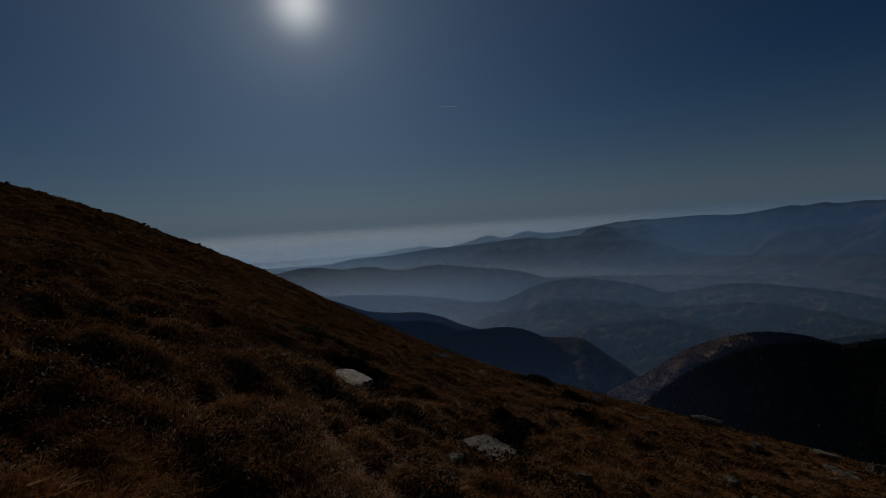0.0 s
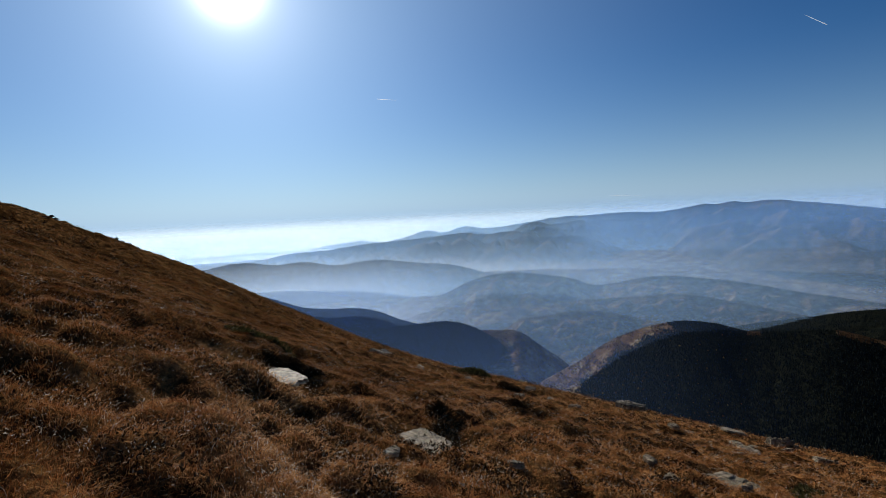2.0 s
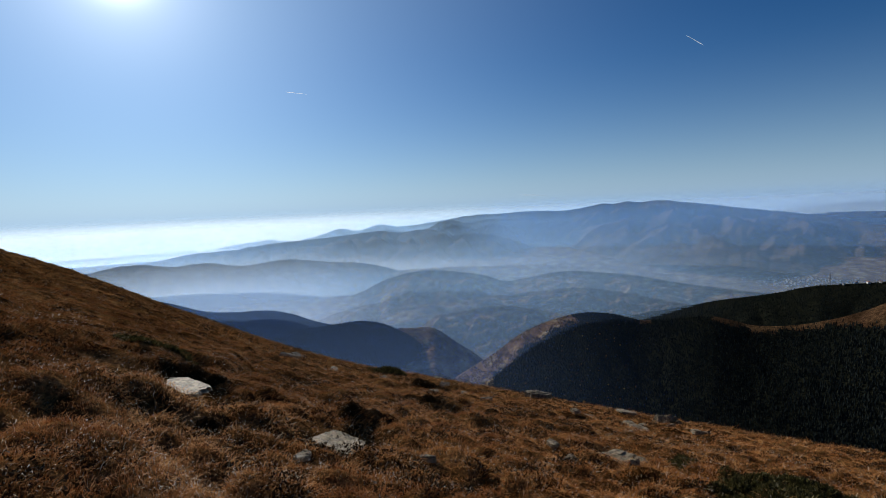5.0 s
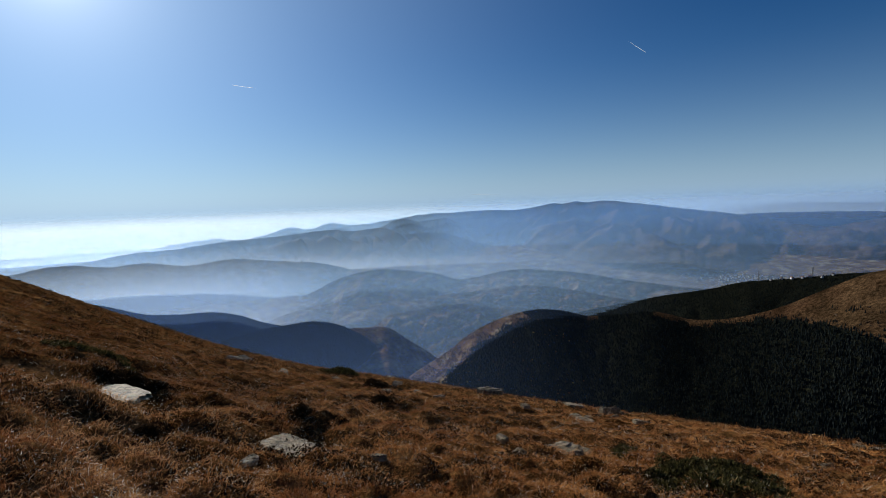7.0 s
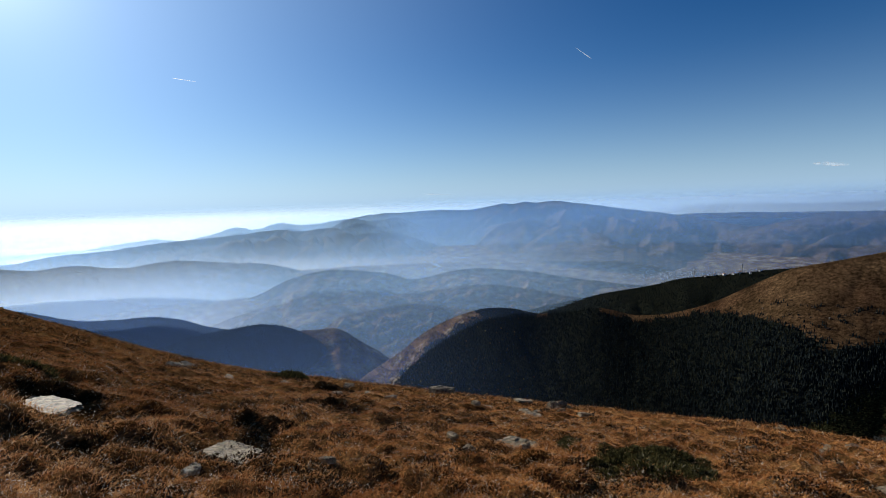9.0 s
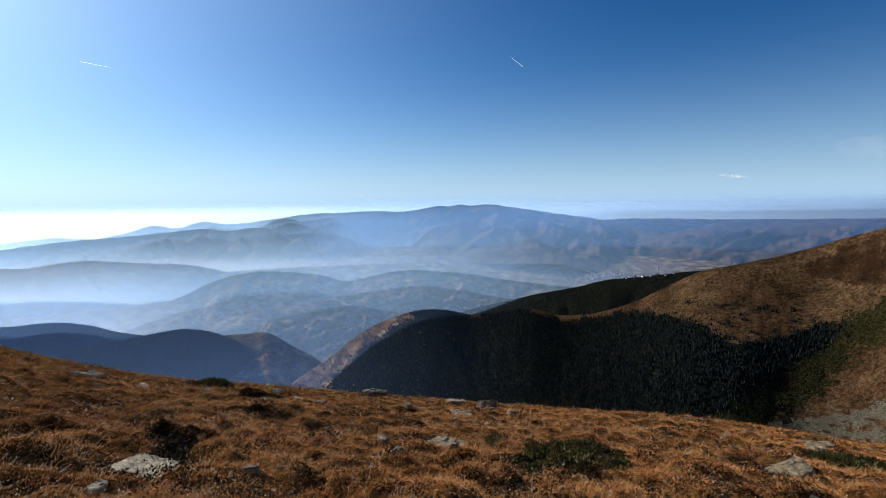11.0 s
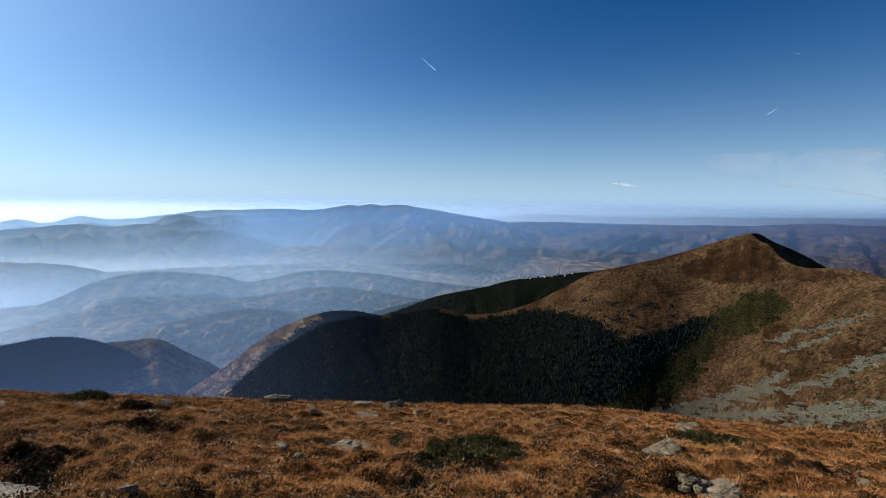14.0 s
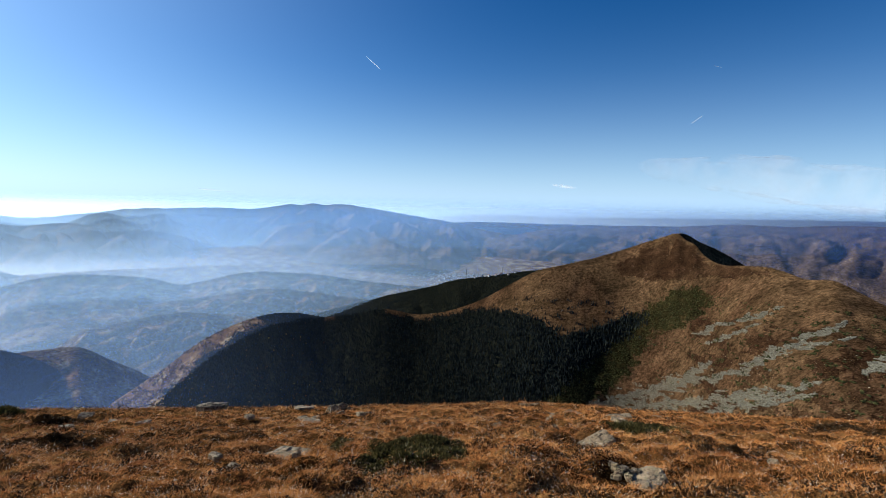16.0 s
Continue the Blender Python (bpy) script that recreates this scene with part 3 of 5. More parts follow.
def scree_streaks(az, el):
    """True where boulders lie on the spur."""
    rocky = np.zeros(np.shape(az), bool)
    for points, wide in STREAKS:
        a0, a1 = min(q[0] for q in points), max(q[0] for q in points)
        taper = np.sqrt(np.clip(1 - ((2 * az - a0 - a1) / (a1 - a0)) ** 2, 0, 1))
        rocky |= np.abs(el - curve(points, az) + 0.5 * fbm(az * 0.5, el * 0.7, 86, 3)) < wide * taper * (0.75 + 1.5 * fbm(az * 0.9, el * 2.6, 88, 4, 0.6))
    return rocky


mids = np.zeros(len(spur.data.polygons) * 3, np.float32)
spur.data.polygons.foreach_get("center", mids)
mids = mids.reshape(-1, 3).astype(float)
face_az, face_el = np.degrees(np.arctan2(-mids[:, 0], mids[:, 1])), elevation(mids)
spur.data.polygons.foreach_set("material_index", np.where(forest_side(face_az, face_el), 1, np.where(pine_side(face_az, face_el), 2, np.where(autumn_side(face_az, face_el), 3, np.where(scree_streaks(face_az, face_el), 5, np.where(heath_side(face_az, face_el), 4, 0))))).astype(np.int32))
SHADE = Hill([(-78.6, -2.95), (-79.6, -2.58), (-81.6, -3.47), (-83.7, -4.4), (-85.6, -5.53), (-87, -6.4)], [(-79.4, 1195), (-87, 1330)], 230, 120, -16, 5, 23, 0.1, 1.0, 8.0)
SHADE.build("summit_flank", SHOULDER, "steep flank of the bare summit, in shade")
SECOND = Hill([(-34, -14.5), (-38.5, -12.9), (-43.7, -11.65), (-47.7, -10.68), (-51.8, -9.85), (-54.5, -9.06), (-58.5, -8.47), (-62.5, -7.78), (-66.8, -7.2), (-74, -7)],
              [(-34, 1900), (-74, 1550)], 420, 300, -17, 14, 31, 0.2, 2.0)
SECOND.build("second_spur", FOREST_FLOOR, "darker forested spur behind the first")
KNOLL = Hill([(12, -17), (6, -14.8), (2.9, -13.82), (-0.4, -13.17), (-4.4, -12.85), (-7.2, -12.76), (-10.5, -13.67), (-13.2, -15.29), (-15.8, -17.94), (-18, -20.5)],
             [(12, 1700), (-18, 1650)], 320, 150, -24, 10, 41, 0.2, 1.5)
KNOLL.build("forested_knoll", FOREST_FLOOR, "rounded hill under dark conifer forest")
KNOLL_SIDE = Hill([(-6, -13.6), (-10, -13.9), (-13, -14.0), (-15.7, -14.2), (-18.3, -15.9), (-21.2, -17.8), (-23.1, -19.5), (-27, -23)], [(-6, 1790), (-27, 1740)], 330, 200, -19.8, 16, 43, 0.15, 2.0, rugged=2.0)
KNOLL_SIDE.build("wooded_hillside", WOODS, "hillside of autumn woods and pale clearings with a track")
LEFT_HILL = Hill([(26, -6), (19, -7), (13.0, -8.56), (9.6, -9.90), (6.5, -10.36), (3.4, -10.55), (0.8, -11.24), (-1.8, -12.31), (-4.4, -13.17), (-8, -15)],
                 [(26, 1800), (-8, 1790)], 85, 300, -17, 5, 51, 0.2, 2.0)
LEFT_HILL.build("far_forested_hill", FOREST_FLOOR, "low forested hill with a pale meadow on its end")
MID_NEAR = Hill([(-8, -17), (-12, -15), (-14.6, -13.6), (-15.9, -12.8), (-17.8, -12.5), (-20.2, -12.2), (-23.4, -11.8), (-26.7, -12.1), (-30.2, -12.7), (-36, -13.2), (-46, -14)],
                [(-8, 2260), (-46, 2260)], 440, 120, -18.7, 26, 61, 0.1, 3.0, 6.0, 1.0, 1.6, 6.0, (55, 260, 120))
MID_NEAR.build("valley_hill", WOODS, "low valley hill of autumn woods and meadows")
MID_LEFT = Hill([(5, -14.5), (-0.5, -12.8), (-3.6, -11.8), (-8.1, -10.9), (-11.3, -10.6), (-13.5, -10.1), (-16.6, -10.6), (-19, -11.2), (-22, -12.5), (-26, -14)],
                [(5, 2700), (-26, 2690)], 450, 90, -15.5, 26, 73, 0.1, 3.0, 6.0, 1.0, 1.8, 8.0, (55, 300, 130))
MID_LEFT.build("valley_hill", WOODS, "lower ridge of woods and pale meadows in haze")
MID_RIGHT = Hill([(-15, -13.6), (-18.5, -12.2), (-20.5, -11.2), (-22.5, -10.7), (-25.1, -10.5), (-28.5, -10.2), (-32, -9.8), (-35.6, -10.0), (-39.3, -10.6), (-43, -11.2), (-50, -12), (-56, -13)],
                 [(-15, 2650), (-56, 2650)], 420, 90, -15, 26, 81, 0.1, 3.0, 6.0, 1.0, 1.8, 8.0, (55, 280, 120))
MID_RIGHT.build("valley_hill", WOODS, "lower ridge of brown woods and small fields")
MID = Hill([(6, -14), (3, -13), (-0.5, -11.9), (-3.8, -10.4), (-7.5, -9.3), (-10, -8.2), (-13, -7.5), (-16, -7.36), (-19.4, -7.75), (-22.5, -8.3), (-24.2, -8.9), (-26.8, -8.65), (-29.5, -8.1), (-32, -7.9), (-35.6, -8.1),
            (-39.3, -8.45), (-42.7, -9.0), (-47.9, -9.6), (-54, -10), (-60, -10.5)],
           [(6, 3000), (-60, 2990)], 640, 200, -13.2, 30, 71, 0.1, 3.0, 6.0, 0.75, 1.8, 8.0, (50, 340, 190))
MID.build("valley_hills", WOODS, "valley hills of brown woods, meadows and small fields in haze")
BLUE = Hill([(34, -6), (26, -5.4), (19.2, -4.72), (16.8, -4.37), (15.2, -4.40), (12.1, -4.86), (9.2, -4.74), (6.2, -5.31), (0.7, -5.06), (-3.5, -5.6), (-8.9, -6.32), (-11.6, -7.13), (-17, -9)],
            [(34, 3500), (-17, 3480)], 430, 200, -9.2, 45, 91, 0.12, 4.0, 4.5, 1.4, 0.6, 7.0)
BLUE.build("hazy_ridge", FAR_WOODS, "blue hazy ridge above valley mist")
BLUE_FRONT = Hill([(30, -5.6), (22, -5.3), (16.2, -5.14), (12.9, -5.22), (9.4, -5.44), (5.8, -5.73), (2.1, -6.22), (-1.6, -6.93), (-4.7, -7.65), (-7.4, -8.68), (-8.9, -9.53), (-12, -11)],
                  [(30, 3290), (-12, 3270)], 220, 100, -9.4, 14, 95, 0.12, 3.0, 7.0, 1.3, 1.2, 7.0)
BLUE_FRONT.build("hazy_ridge", FAR_WOODS, "nearer blue ridge sinking into valley mist")
BIG = Hill([(22, -5.0), (14, -4.2), (10.4, -3.7), (6.8, -3.6), (2.8, -3.2), (-1.3, -2.98), (-5.7, -2.73), (-8.0, -2.5), (-10, -2.44), (-12, -2.72), (-13.8, -2.55), (-15.8, -2.5), (-18, -3.2), (-21.3, -3.9), (-24.6, -4.5), (-29.4, -5.3), (-33.5, -5.9), (-40, -7.0), (-46, -8.3), (-52, -10)],
           [(22, 4420), (-25, 4400), (-52, 4450)], 850, 120, -7.1, 95, 101, 0.14, 5.0, 2.0, 1.2, 0.5, 9.0)
BIG.build("hazy_mountain", FAR_WOODS, "long blue mountain with sunlit spurs above mist")
LONG_SPUR = Hill([(1, -8), (-2.5, -6.4), (-4.8, -5.46), (-6.8, -4.75), (-9.5, -4.35), (-12.3, -3.55), (-14.5, -3.1), (-16, -3.2), (-18, -4.0), (-20, -5)],
                 [(1, 4240), (-20, 4270)], 680, 90, -7.4, 95, 105, 0.1, 4.0, 1.8, 1.25, 0.5, 7.0)
LONG_SPUR.build("hazy_mountain", FAR_WOODS, "dark blue spur running down from the long mountain")
FRONT_PEAK = Hill([(-7, -8), (-10, -6.4), (-11.7, -5.6), (-13.8, -4.85), (-16.2, -4.0), (-18.3, -3.4), (-20.4, -3.27), (-22.7, -3.35), (-24.5, -3.85), (-26.4, -4.5), (-29.5, -5.75), (-33, -6.7), (-37, -7.6)],
                  [(-7, 4170), (-37, 4170)], 620, 100, -7.7, 100, 107, 0.1, 4.0, 1.7, 1.25, 0.5, 7.0)
FRONT_PEAK.build("hazy_mountain", FAR_WOODS, "dark blue mountain with sunlit ribs above valley mist")
BIG_BACK = Hill([(-8, -3.0), (-12, -2.7), (-15.4, -2.42), (-16.9, -1.72), (-18.5, -1.55), (-20.7, -2.05), (-21.7, -1.75), (-23.0, -1.55), (-24.5, -2.1), (-28.7, -3.65), (-32.2, -4.63), (-40, -6)],
                [(-8, 4560), (-40, 4540)], 330, 80, -5.4, 40, 111, 0.1, 5.0, 3.0, 1.3, 1.2, 9.0)
BIG_BACK.build("hazy_mountain", FAR_WOODS, "blue mountain with a rounded peak behind a long ridge")
LEFT_FAR = Hill([(24, -6), (14, -4.5), (9, -3.6), (7.8, -3.3), (4.9, -2.9), (2.2, -2.75), (0.5, -3.0), (-3.2, -2.45), (-5.2, -1.9), (-7, -2.25), (-9.7, -1.65), (-11.8, -1.95), (-13.8, -1.9), (-17.1, -1.5), (-20.4, -1.1), (-23.1, -1.0), (-26, -1.5), (-32, -3)],
                [(24, 4690), (-32, 4670)], 120, 60, -4.4, 30, 121, 0.16, 9.0, 6.0)
LEFT_FAR.build("far_range", FAR_WOODS, "far pale blue mountain range")
MASSIF = Hill([(-14, -2.2), (-20.2, -1.35), (-24.0, -1.0), (-27.6, -0.86), (-32, -0.9), (-34.2, -0.6), (-35.6, -0.33), (-36.8, -0.42), (-38.2, -0.22), (-39.7, -0.36), (-41.2, -0.22), (-43.6, -0.5), (-46.4, -0.9), (-49.3, -1.38), (-53.3, -1.95), (-57.7, -2.8), (-61, -3.4), (-68, -4.6)],
              [(-14, 4680), (-68, 4600)], [(-68, 1200), (-40, 1200), (-35, 950), (-30, 450), (-26, 150), (-14, 100)], 120, -7.2, 20, 131, 0.1, 5.0, 12.0, 1.0, 2.5, 9.0, (120, 620, 300))
MASSIF.build("high_massif", FAR_WOODS, "high flat-topped massif across the valley")
RIGHT_HILLS = Hill([(-50, -8), (-54, -6.6), (-57, -5.2), (-59.7, -4.15), (-63, -3.12), (-66.9, -2.41), (-70.6, -2.22), (-74.2, -1.97), (-79.3, -1.85), (-84.5, -1.46), (-89.1, -1.49), (-92.5, -1.24), (-100, -1.3), (-115, -2)],
                   [(-50, 4350), (-70, 4250), (-115, 4250)], [(-115, 1100), (-82, 1100), (-68, 900), (-50, 880)], 200, -9.3, 16, 141, 0.13, 4.0, 12.0, 1.0, 2.0, 6.0, (95, 420, 210))
RIGHT_HILLS.build("wooded_hills", DARK_WOODS, "long range of purple-brown wooded hills")
PLAIN_EDGE = Hill([(-42, -2.6), (-47.6, -2.13), (-53, -1.56), (-57.7, -1.12), (-61, -1.11), (-64.9, -1.2), (-73.6, -1.1), (-81.9, -0.97), (-95.9, -0.75), (-115, -1)],
                  [(-42, 4850), (-115, 4850)], 150, 60, -2.6, 8, 151, 0.3, 2.0)
PLAIN_EDGE.build("horizon_hills", DARK_WOODS, "faint low hills on the plain's horizon")

# ---------------------------------------------------------------- tinted sheets standing in for haze and valley mist
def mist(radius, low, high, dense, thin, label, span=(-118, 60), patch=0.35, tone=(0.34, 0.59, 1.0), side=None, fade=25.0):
    """Thin strips, one over the other, each leaning out over the valley, added to imitate hazy air before a ridge. low,
    high: degrees up of the dense foot and of the top.
    """
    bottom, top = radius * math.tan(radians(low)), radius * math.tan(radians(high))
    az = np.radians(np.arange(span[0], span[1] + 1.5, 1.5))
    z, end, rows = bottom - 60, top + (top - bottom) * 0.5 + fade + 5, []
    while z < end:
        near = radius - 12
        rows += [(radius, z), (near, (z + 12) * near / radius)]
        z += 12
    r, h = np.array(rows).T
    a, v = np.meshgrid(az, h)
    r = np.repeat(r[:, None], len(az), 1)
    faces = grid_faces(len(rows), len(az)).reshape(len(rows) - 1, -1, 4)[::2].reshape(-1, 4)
    me = raw_mesh("haze_sheet", np.stack([-np.sin(a) * r, np.cos(a) * r, v], -1).reshape(-1, 3), faces,
                  haze_sheet_material("mist", bottom, top, dense, thin, patch, tone, side, fade, span=span))
    bank = new("haze_sheet", me)
    bank.visible_shadow = False      # shadows off, else the sheets darken each other
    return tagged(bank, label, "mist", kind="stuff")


# blue and pale tints imitate the glow of distant air; white is valley mist
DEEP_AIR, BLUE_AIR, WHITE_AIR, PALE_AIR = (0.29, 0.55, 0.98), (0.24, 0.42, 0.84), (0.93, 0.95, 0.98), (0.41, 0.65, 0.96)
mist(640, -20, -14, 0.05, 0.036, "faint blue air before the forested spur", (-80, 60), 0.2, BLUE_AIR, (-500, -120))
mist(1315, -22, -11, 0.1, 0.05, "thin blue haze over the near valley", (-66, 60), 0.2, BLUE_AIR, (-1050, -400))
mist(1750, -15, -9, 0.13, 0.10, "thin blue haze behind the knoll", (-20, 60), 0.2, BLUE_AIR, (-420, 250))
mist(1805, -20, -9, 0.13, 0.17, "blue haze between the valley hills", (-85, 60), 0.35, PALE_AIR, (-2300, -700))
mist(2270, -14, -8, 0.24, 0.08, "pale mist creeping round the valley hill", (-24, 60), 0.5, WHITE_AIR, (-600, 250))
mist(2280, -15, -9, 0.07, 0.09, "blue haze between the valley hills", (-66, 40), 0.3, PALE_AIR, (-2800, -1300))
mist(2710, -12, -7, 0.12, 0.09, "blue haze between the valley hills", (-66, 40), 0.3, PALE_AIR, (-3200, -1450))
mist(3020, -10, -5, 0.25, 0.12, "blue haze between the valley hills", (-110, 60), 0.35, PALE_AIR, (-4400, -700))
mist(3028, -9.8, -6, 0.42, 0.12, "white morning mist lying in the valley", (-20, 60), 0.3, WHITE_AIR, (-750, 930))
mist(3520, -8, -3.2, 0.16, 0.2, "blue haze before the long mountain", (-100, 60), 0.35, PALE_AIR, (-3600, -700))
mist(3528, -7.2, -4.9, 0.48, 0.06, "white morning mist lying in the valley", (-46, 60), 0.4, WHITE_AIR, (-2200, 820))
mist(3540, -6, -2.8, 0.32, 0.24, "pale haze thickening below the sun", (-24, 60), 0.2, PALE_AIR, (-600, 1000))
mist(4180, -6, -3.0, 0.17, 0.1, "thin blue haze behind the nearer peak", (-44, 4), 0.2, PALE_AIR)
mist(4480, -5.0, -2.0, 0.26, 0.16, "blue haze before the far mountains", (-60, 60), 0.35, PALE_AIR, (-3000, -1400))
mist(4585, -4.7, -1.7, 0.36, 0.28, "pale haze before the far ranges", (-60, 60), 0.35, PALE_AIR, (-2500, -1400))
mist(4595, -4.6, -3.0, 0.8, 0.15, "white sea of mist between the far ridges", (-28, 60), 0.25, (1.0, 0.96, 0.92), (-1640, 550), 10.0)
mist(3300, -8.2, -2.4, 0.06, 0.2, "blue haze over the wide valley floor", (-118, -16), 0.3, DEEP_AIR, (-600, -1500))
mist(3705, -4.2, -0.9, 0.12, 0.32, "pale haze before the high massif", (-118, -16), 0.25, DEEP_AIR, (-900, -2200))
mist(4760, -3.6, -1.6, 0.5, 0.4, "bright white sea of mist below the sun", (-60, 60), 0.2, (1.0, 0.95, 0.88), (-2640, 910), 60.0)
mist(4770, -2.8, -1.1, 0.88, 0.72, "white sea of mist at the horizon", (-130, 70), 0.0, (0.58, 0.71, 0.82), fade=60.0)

# ---------------------------------------------------------------- forest
def conifer(seed):
    rng = np.random.default_rng(seed)
    vs, fs = [], []
    for k, (z0, z1, w, m) in enumerate(((0.0, 0.66, 0.21, 4), (0.38, 1.0, 0.13, 3))):
        n0 = len(vs)
        for i in range(m):
            a = 2 * math.pi * (i + 0.5 * k) / m
            q = w * rng.uniform(0.75, 1.2)
            vs.append((math.cos(a) * q, math.sin(a) * q, z0 + rng.uniform(-0.03, 0.03)))
        vs.append((0, 0, z1))
        fs += [(n0 + i, n0 + (i + 1) % m, n0 + m) for i in range(m)]
    return np.array(vs), np.array(fs)


def lump(seed, flat=1.0):
    """A ragged eight-sided lump, for what is a few steps across and far off."""
    rng = np.random.default_rng(seed)
    vs = np.array([(0.5, 0, 0), (0, 0.5, 0), (-0.5, 0, 0), (0, -0.5, 0), (0, 0, 0.5), (0, 0, -0.5)]) * rng.uniform(0.7, 1.3, (6, 1)) + rng.normal(0, 0.06, (6, 3))
    vs[:, 2] = vs[:, 2] * flat + 0.3 * flat
    return vs, np.array([(i, (i + 1) % 4, 4) for i in range(4)] + [((i + 1) % 4, i, 5) for i in range(4)])


CONIFERS, CLUMPS = [conifer(i) for i in range(5)], [lump(i, 1.2) for i in range(6)]
BOULDERS = [lump(20 + i, 0.7) for i in range(6)]
def sample(hill, count, a0, a1, s0=0.0, s1=1.0):
    az, s = RNG.uniform(a0, a1, count), RNG.uniform(s0, s1, count)
    p = hill.at(az, s)
    el = elevation(p)
    over = el > curve(EDGE, az) - 1.5
    return p[over], az[over], el[over]


p, a, e = sample(SPUR, 64000, -79, -16, 0.004, 0.95)
keep = forest_side(a + RNG.normal(0, 0.45, len(a)), e + RNG.normal(0, 0.18, len(a)))
tall = RNG.uniform(3.8, 8.2, keep.sum()) * (0.85 + 0.3 * step(-40, -70, a[keep]))
tagged(scatter("conifer_forest", CONIFERS, p[keep] - (0, 0, 1.0), tall, CONIFER), "dense dark conifer forest on the spur", "forest", kind="stuff")
p, a, e = sample(SPUR, 16000, -42, -17, 0.0, 0.95)
keep = (autumn_side(a + RNG.normal(0, 0.5, len(a)), e) & (fbm(a * 0.5, e * 0.7, 33, 3) > -0.1)) | (RNG.random(len(a)) < 0.03 * step(-42, -34, a))
tagged(scatter("autumn_trees", CLUMPS, p[keep], RNG.uniform(2.0, 4.5, keep.sum()), AUTUMN), "yellow and rust autumn trees at the forest's end", "trees", kind="stuff")
p, a, e = sample(SECOND, 12000, -67, -36, 0.0, 0.6)
tagged(scatter("conifer_forest", CONIFERS, p - (0, 0, 1), RNG.uniform(3.5, 6.5, len(p)), CONIFER), "dark conifer forest on the second spur", "forest", kind="stuff")
p, a, e = sample(KNOLL, 16000, -17, 8, 0.0, 0.9)
tagged(scatter("conifer_forest", CONIFERS, p - (0, 0, 1), RNG.uniform(3.8, 7.5, len(p)), CONIFER), "dark conifer forest on the knoll", "forest", kind="stuff")
p, a, e = sample(LEFT_HILL, 11000, -6, 22, 0.0, 0.7)
keep = (a > 0.8 + 0.5 * fbm(a, e * 2, 19, 3)) & ((e > -11.5) | (a > 3))
tagged(scatter("conifer_forest", CONIFERS, p[keep] - (0, 0, 1), RNG.uniform(4, 7.5, keep.sum()), CONIFER), "dark conifer forest on the low hill", "forest", kind="stuff")
for hill, count, a0, a1, seed in ((KNOLL_SIDE, 1600, -26, -10, 61), (MID_NEAR, 5000, -44, -8, 62), (MID_LEFT, 4000, -25, 2, 65), (MID_RIGHT, 5000, -54, -16, 66), (MID, 8000, -56, 2, 63)):
    p, a, e = sample(hill, count * 2, a0, a1, 0.0, 0.95)
    keep = fbm(p[:, 0] / 90, p[:, 1] / 90, seed, 4, 0.6) > 0.04
    size = RNG.uniform(2.2, 5.0, keep.sum())
    tagged(scatter("autumn_woods", CLUMPS, p[keep], size, AUTUMN), "rust and brown autumn woods on a valley hill", "woods", kind="stuff")

# ---------------------------------------------------------------- scrub and scree on the spur
p, a, e = sample(SPUR, 110000, -97, -63, 0.01, 1.0)
fringe = pine_side(a + RNG.normal(0, 0.5, len(a)), e + RNG.normal(0, 0.2, len(a)))
speck = (fbm(a * 0.9, e * 1.6, 91, 4, 0.75) > 0.44) & (e < -9) & (a < -77)
keep = (fringe & (fbm(a * 0.7, e, 55, 3) > -0.35)) | speck
tagged(scatter("dwarf_pine", [lump(40 + i, 0.7) for i in range(5)], p[keep], RNG.uniform(1.0, 3.0, keep.sum()), PINE), "low green dwarf pine scrub below the summit", "scrub", kind="stuff")
p, a, e = sample(SPUR, 230000, -99, -70, 0.02, 1.0)


rocky = scree_streaks(a, e)
tagged(scatter("scree", BOULDERS, p[rocky], RNG.uniform(0.8, 2.1, rocky.sum()), SCREE, lean=0.3), "grey boulder scree streaking down the slope", "scree", kind="stuff")

p, a, e = sample(SPUR, 40000, -100, -50, 0.0, 1.0)
keep = ~forest_side(a, e) & (fbm(p[:, 0] / 40, p[:, 1] / 40, 71, 4, 0.7) > -0.1)
tagged(scatter("heath", [lump(50 + i, 0.3) for i in range(5)], p[keep], RNG.uniform(0.5, 1.5, keep.sum()), HEATH), "rust-brown heath tufts over the bare shoulder", "heath", kind="stuff")


# lone trees and small crags round the grassy knob above the forest, and the dark heather under the summit
p, a, e = sample(SPUR, 9000, -74, -62, 0.05, 0.8)
knob = (fbm(a * 0.9, e * 1.6, 37, 3) > 0.32) & (e > -14) & (e < -10.6) & ~forest_side(a, e)
tagged(scatter("conifer_trees", CONIFERS, p[knob] - (0, 0, 0.5), RNG.uniform(3, 7, knob.sum()), CONIFER), "scattered small conifers on a grassy knob", "trees", kind="stuff")
crag = (fbm(a * 1.4, e * 2.2, 39, 3) > 0.42) & (e > -13) & (e < -10.4) & ~forest_side(a, e)
tagged(scatter("crags", BOULDERS, p[crag], RNG.uniform(2.0, 4.5, crag.sum()), RUBBLE, lean=0.3), "small dark rock outcrops on the spur", "rocks", kind="stuff")
p, a, e = sample(SPUR, 46000, -98, -72, 0.0, 0.9)
cap = heath_side(a, e) & ~scree_streaks(a, e) & (fbm(p[:, 0] / 16, p[:, 1] / 16, 49, 3, 0.6) > -0.12)
tagged(scatter("heath", [lump(80 + i, 0.35) for i in range(5)], p[cap], RNG.uniform(0.7, 1.6, cap.sum()), HEATHER), "dark brown heather below the bare summit", "heath", kind="stuff")

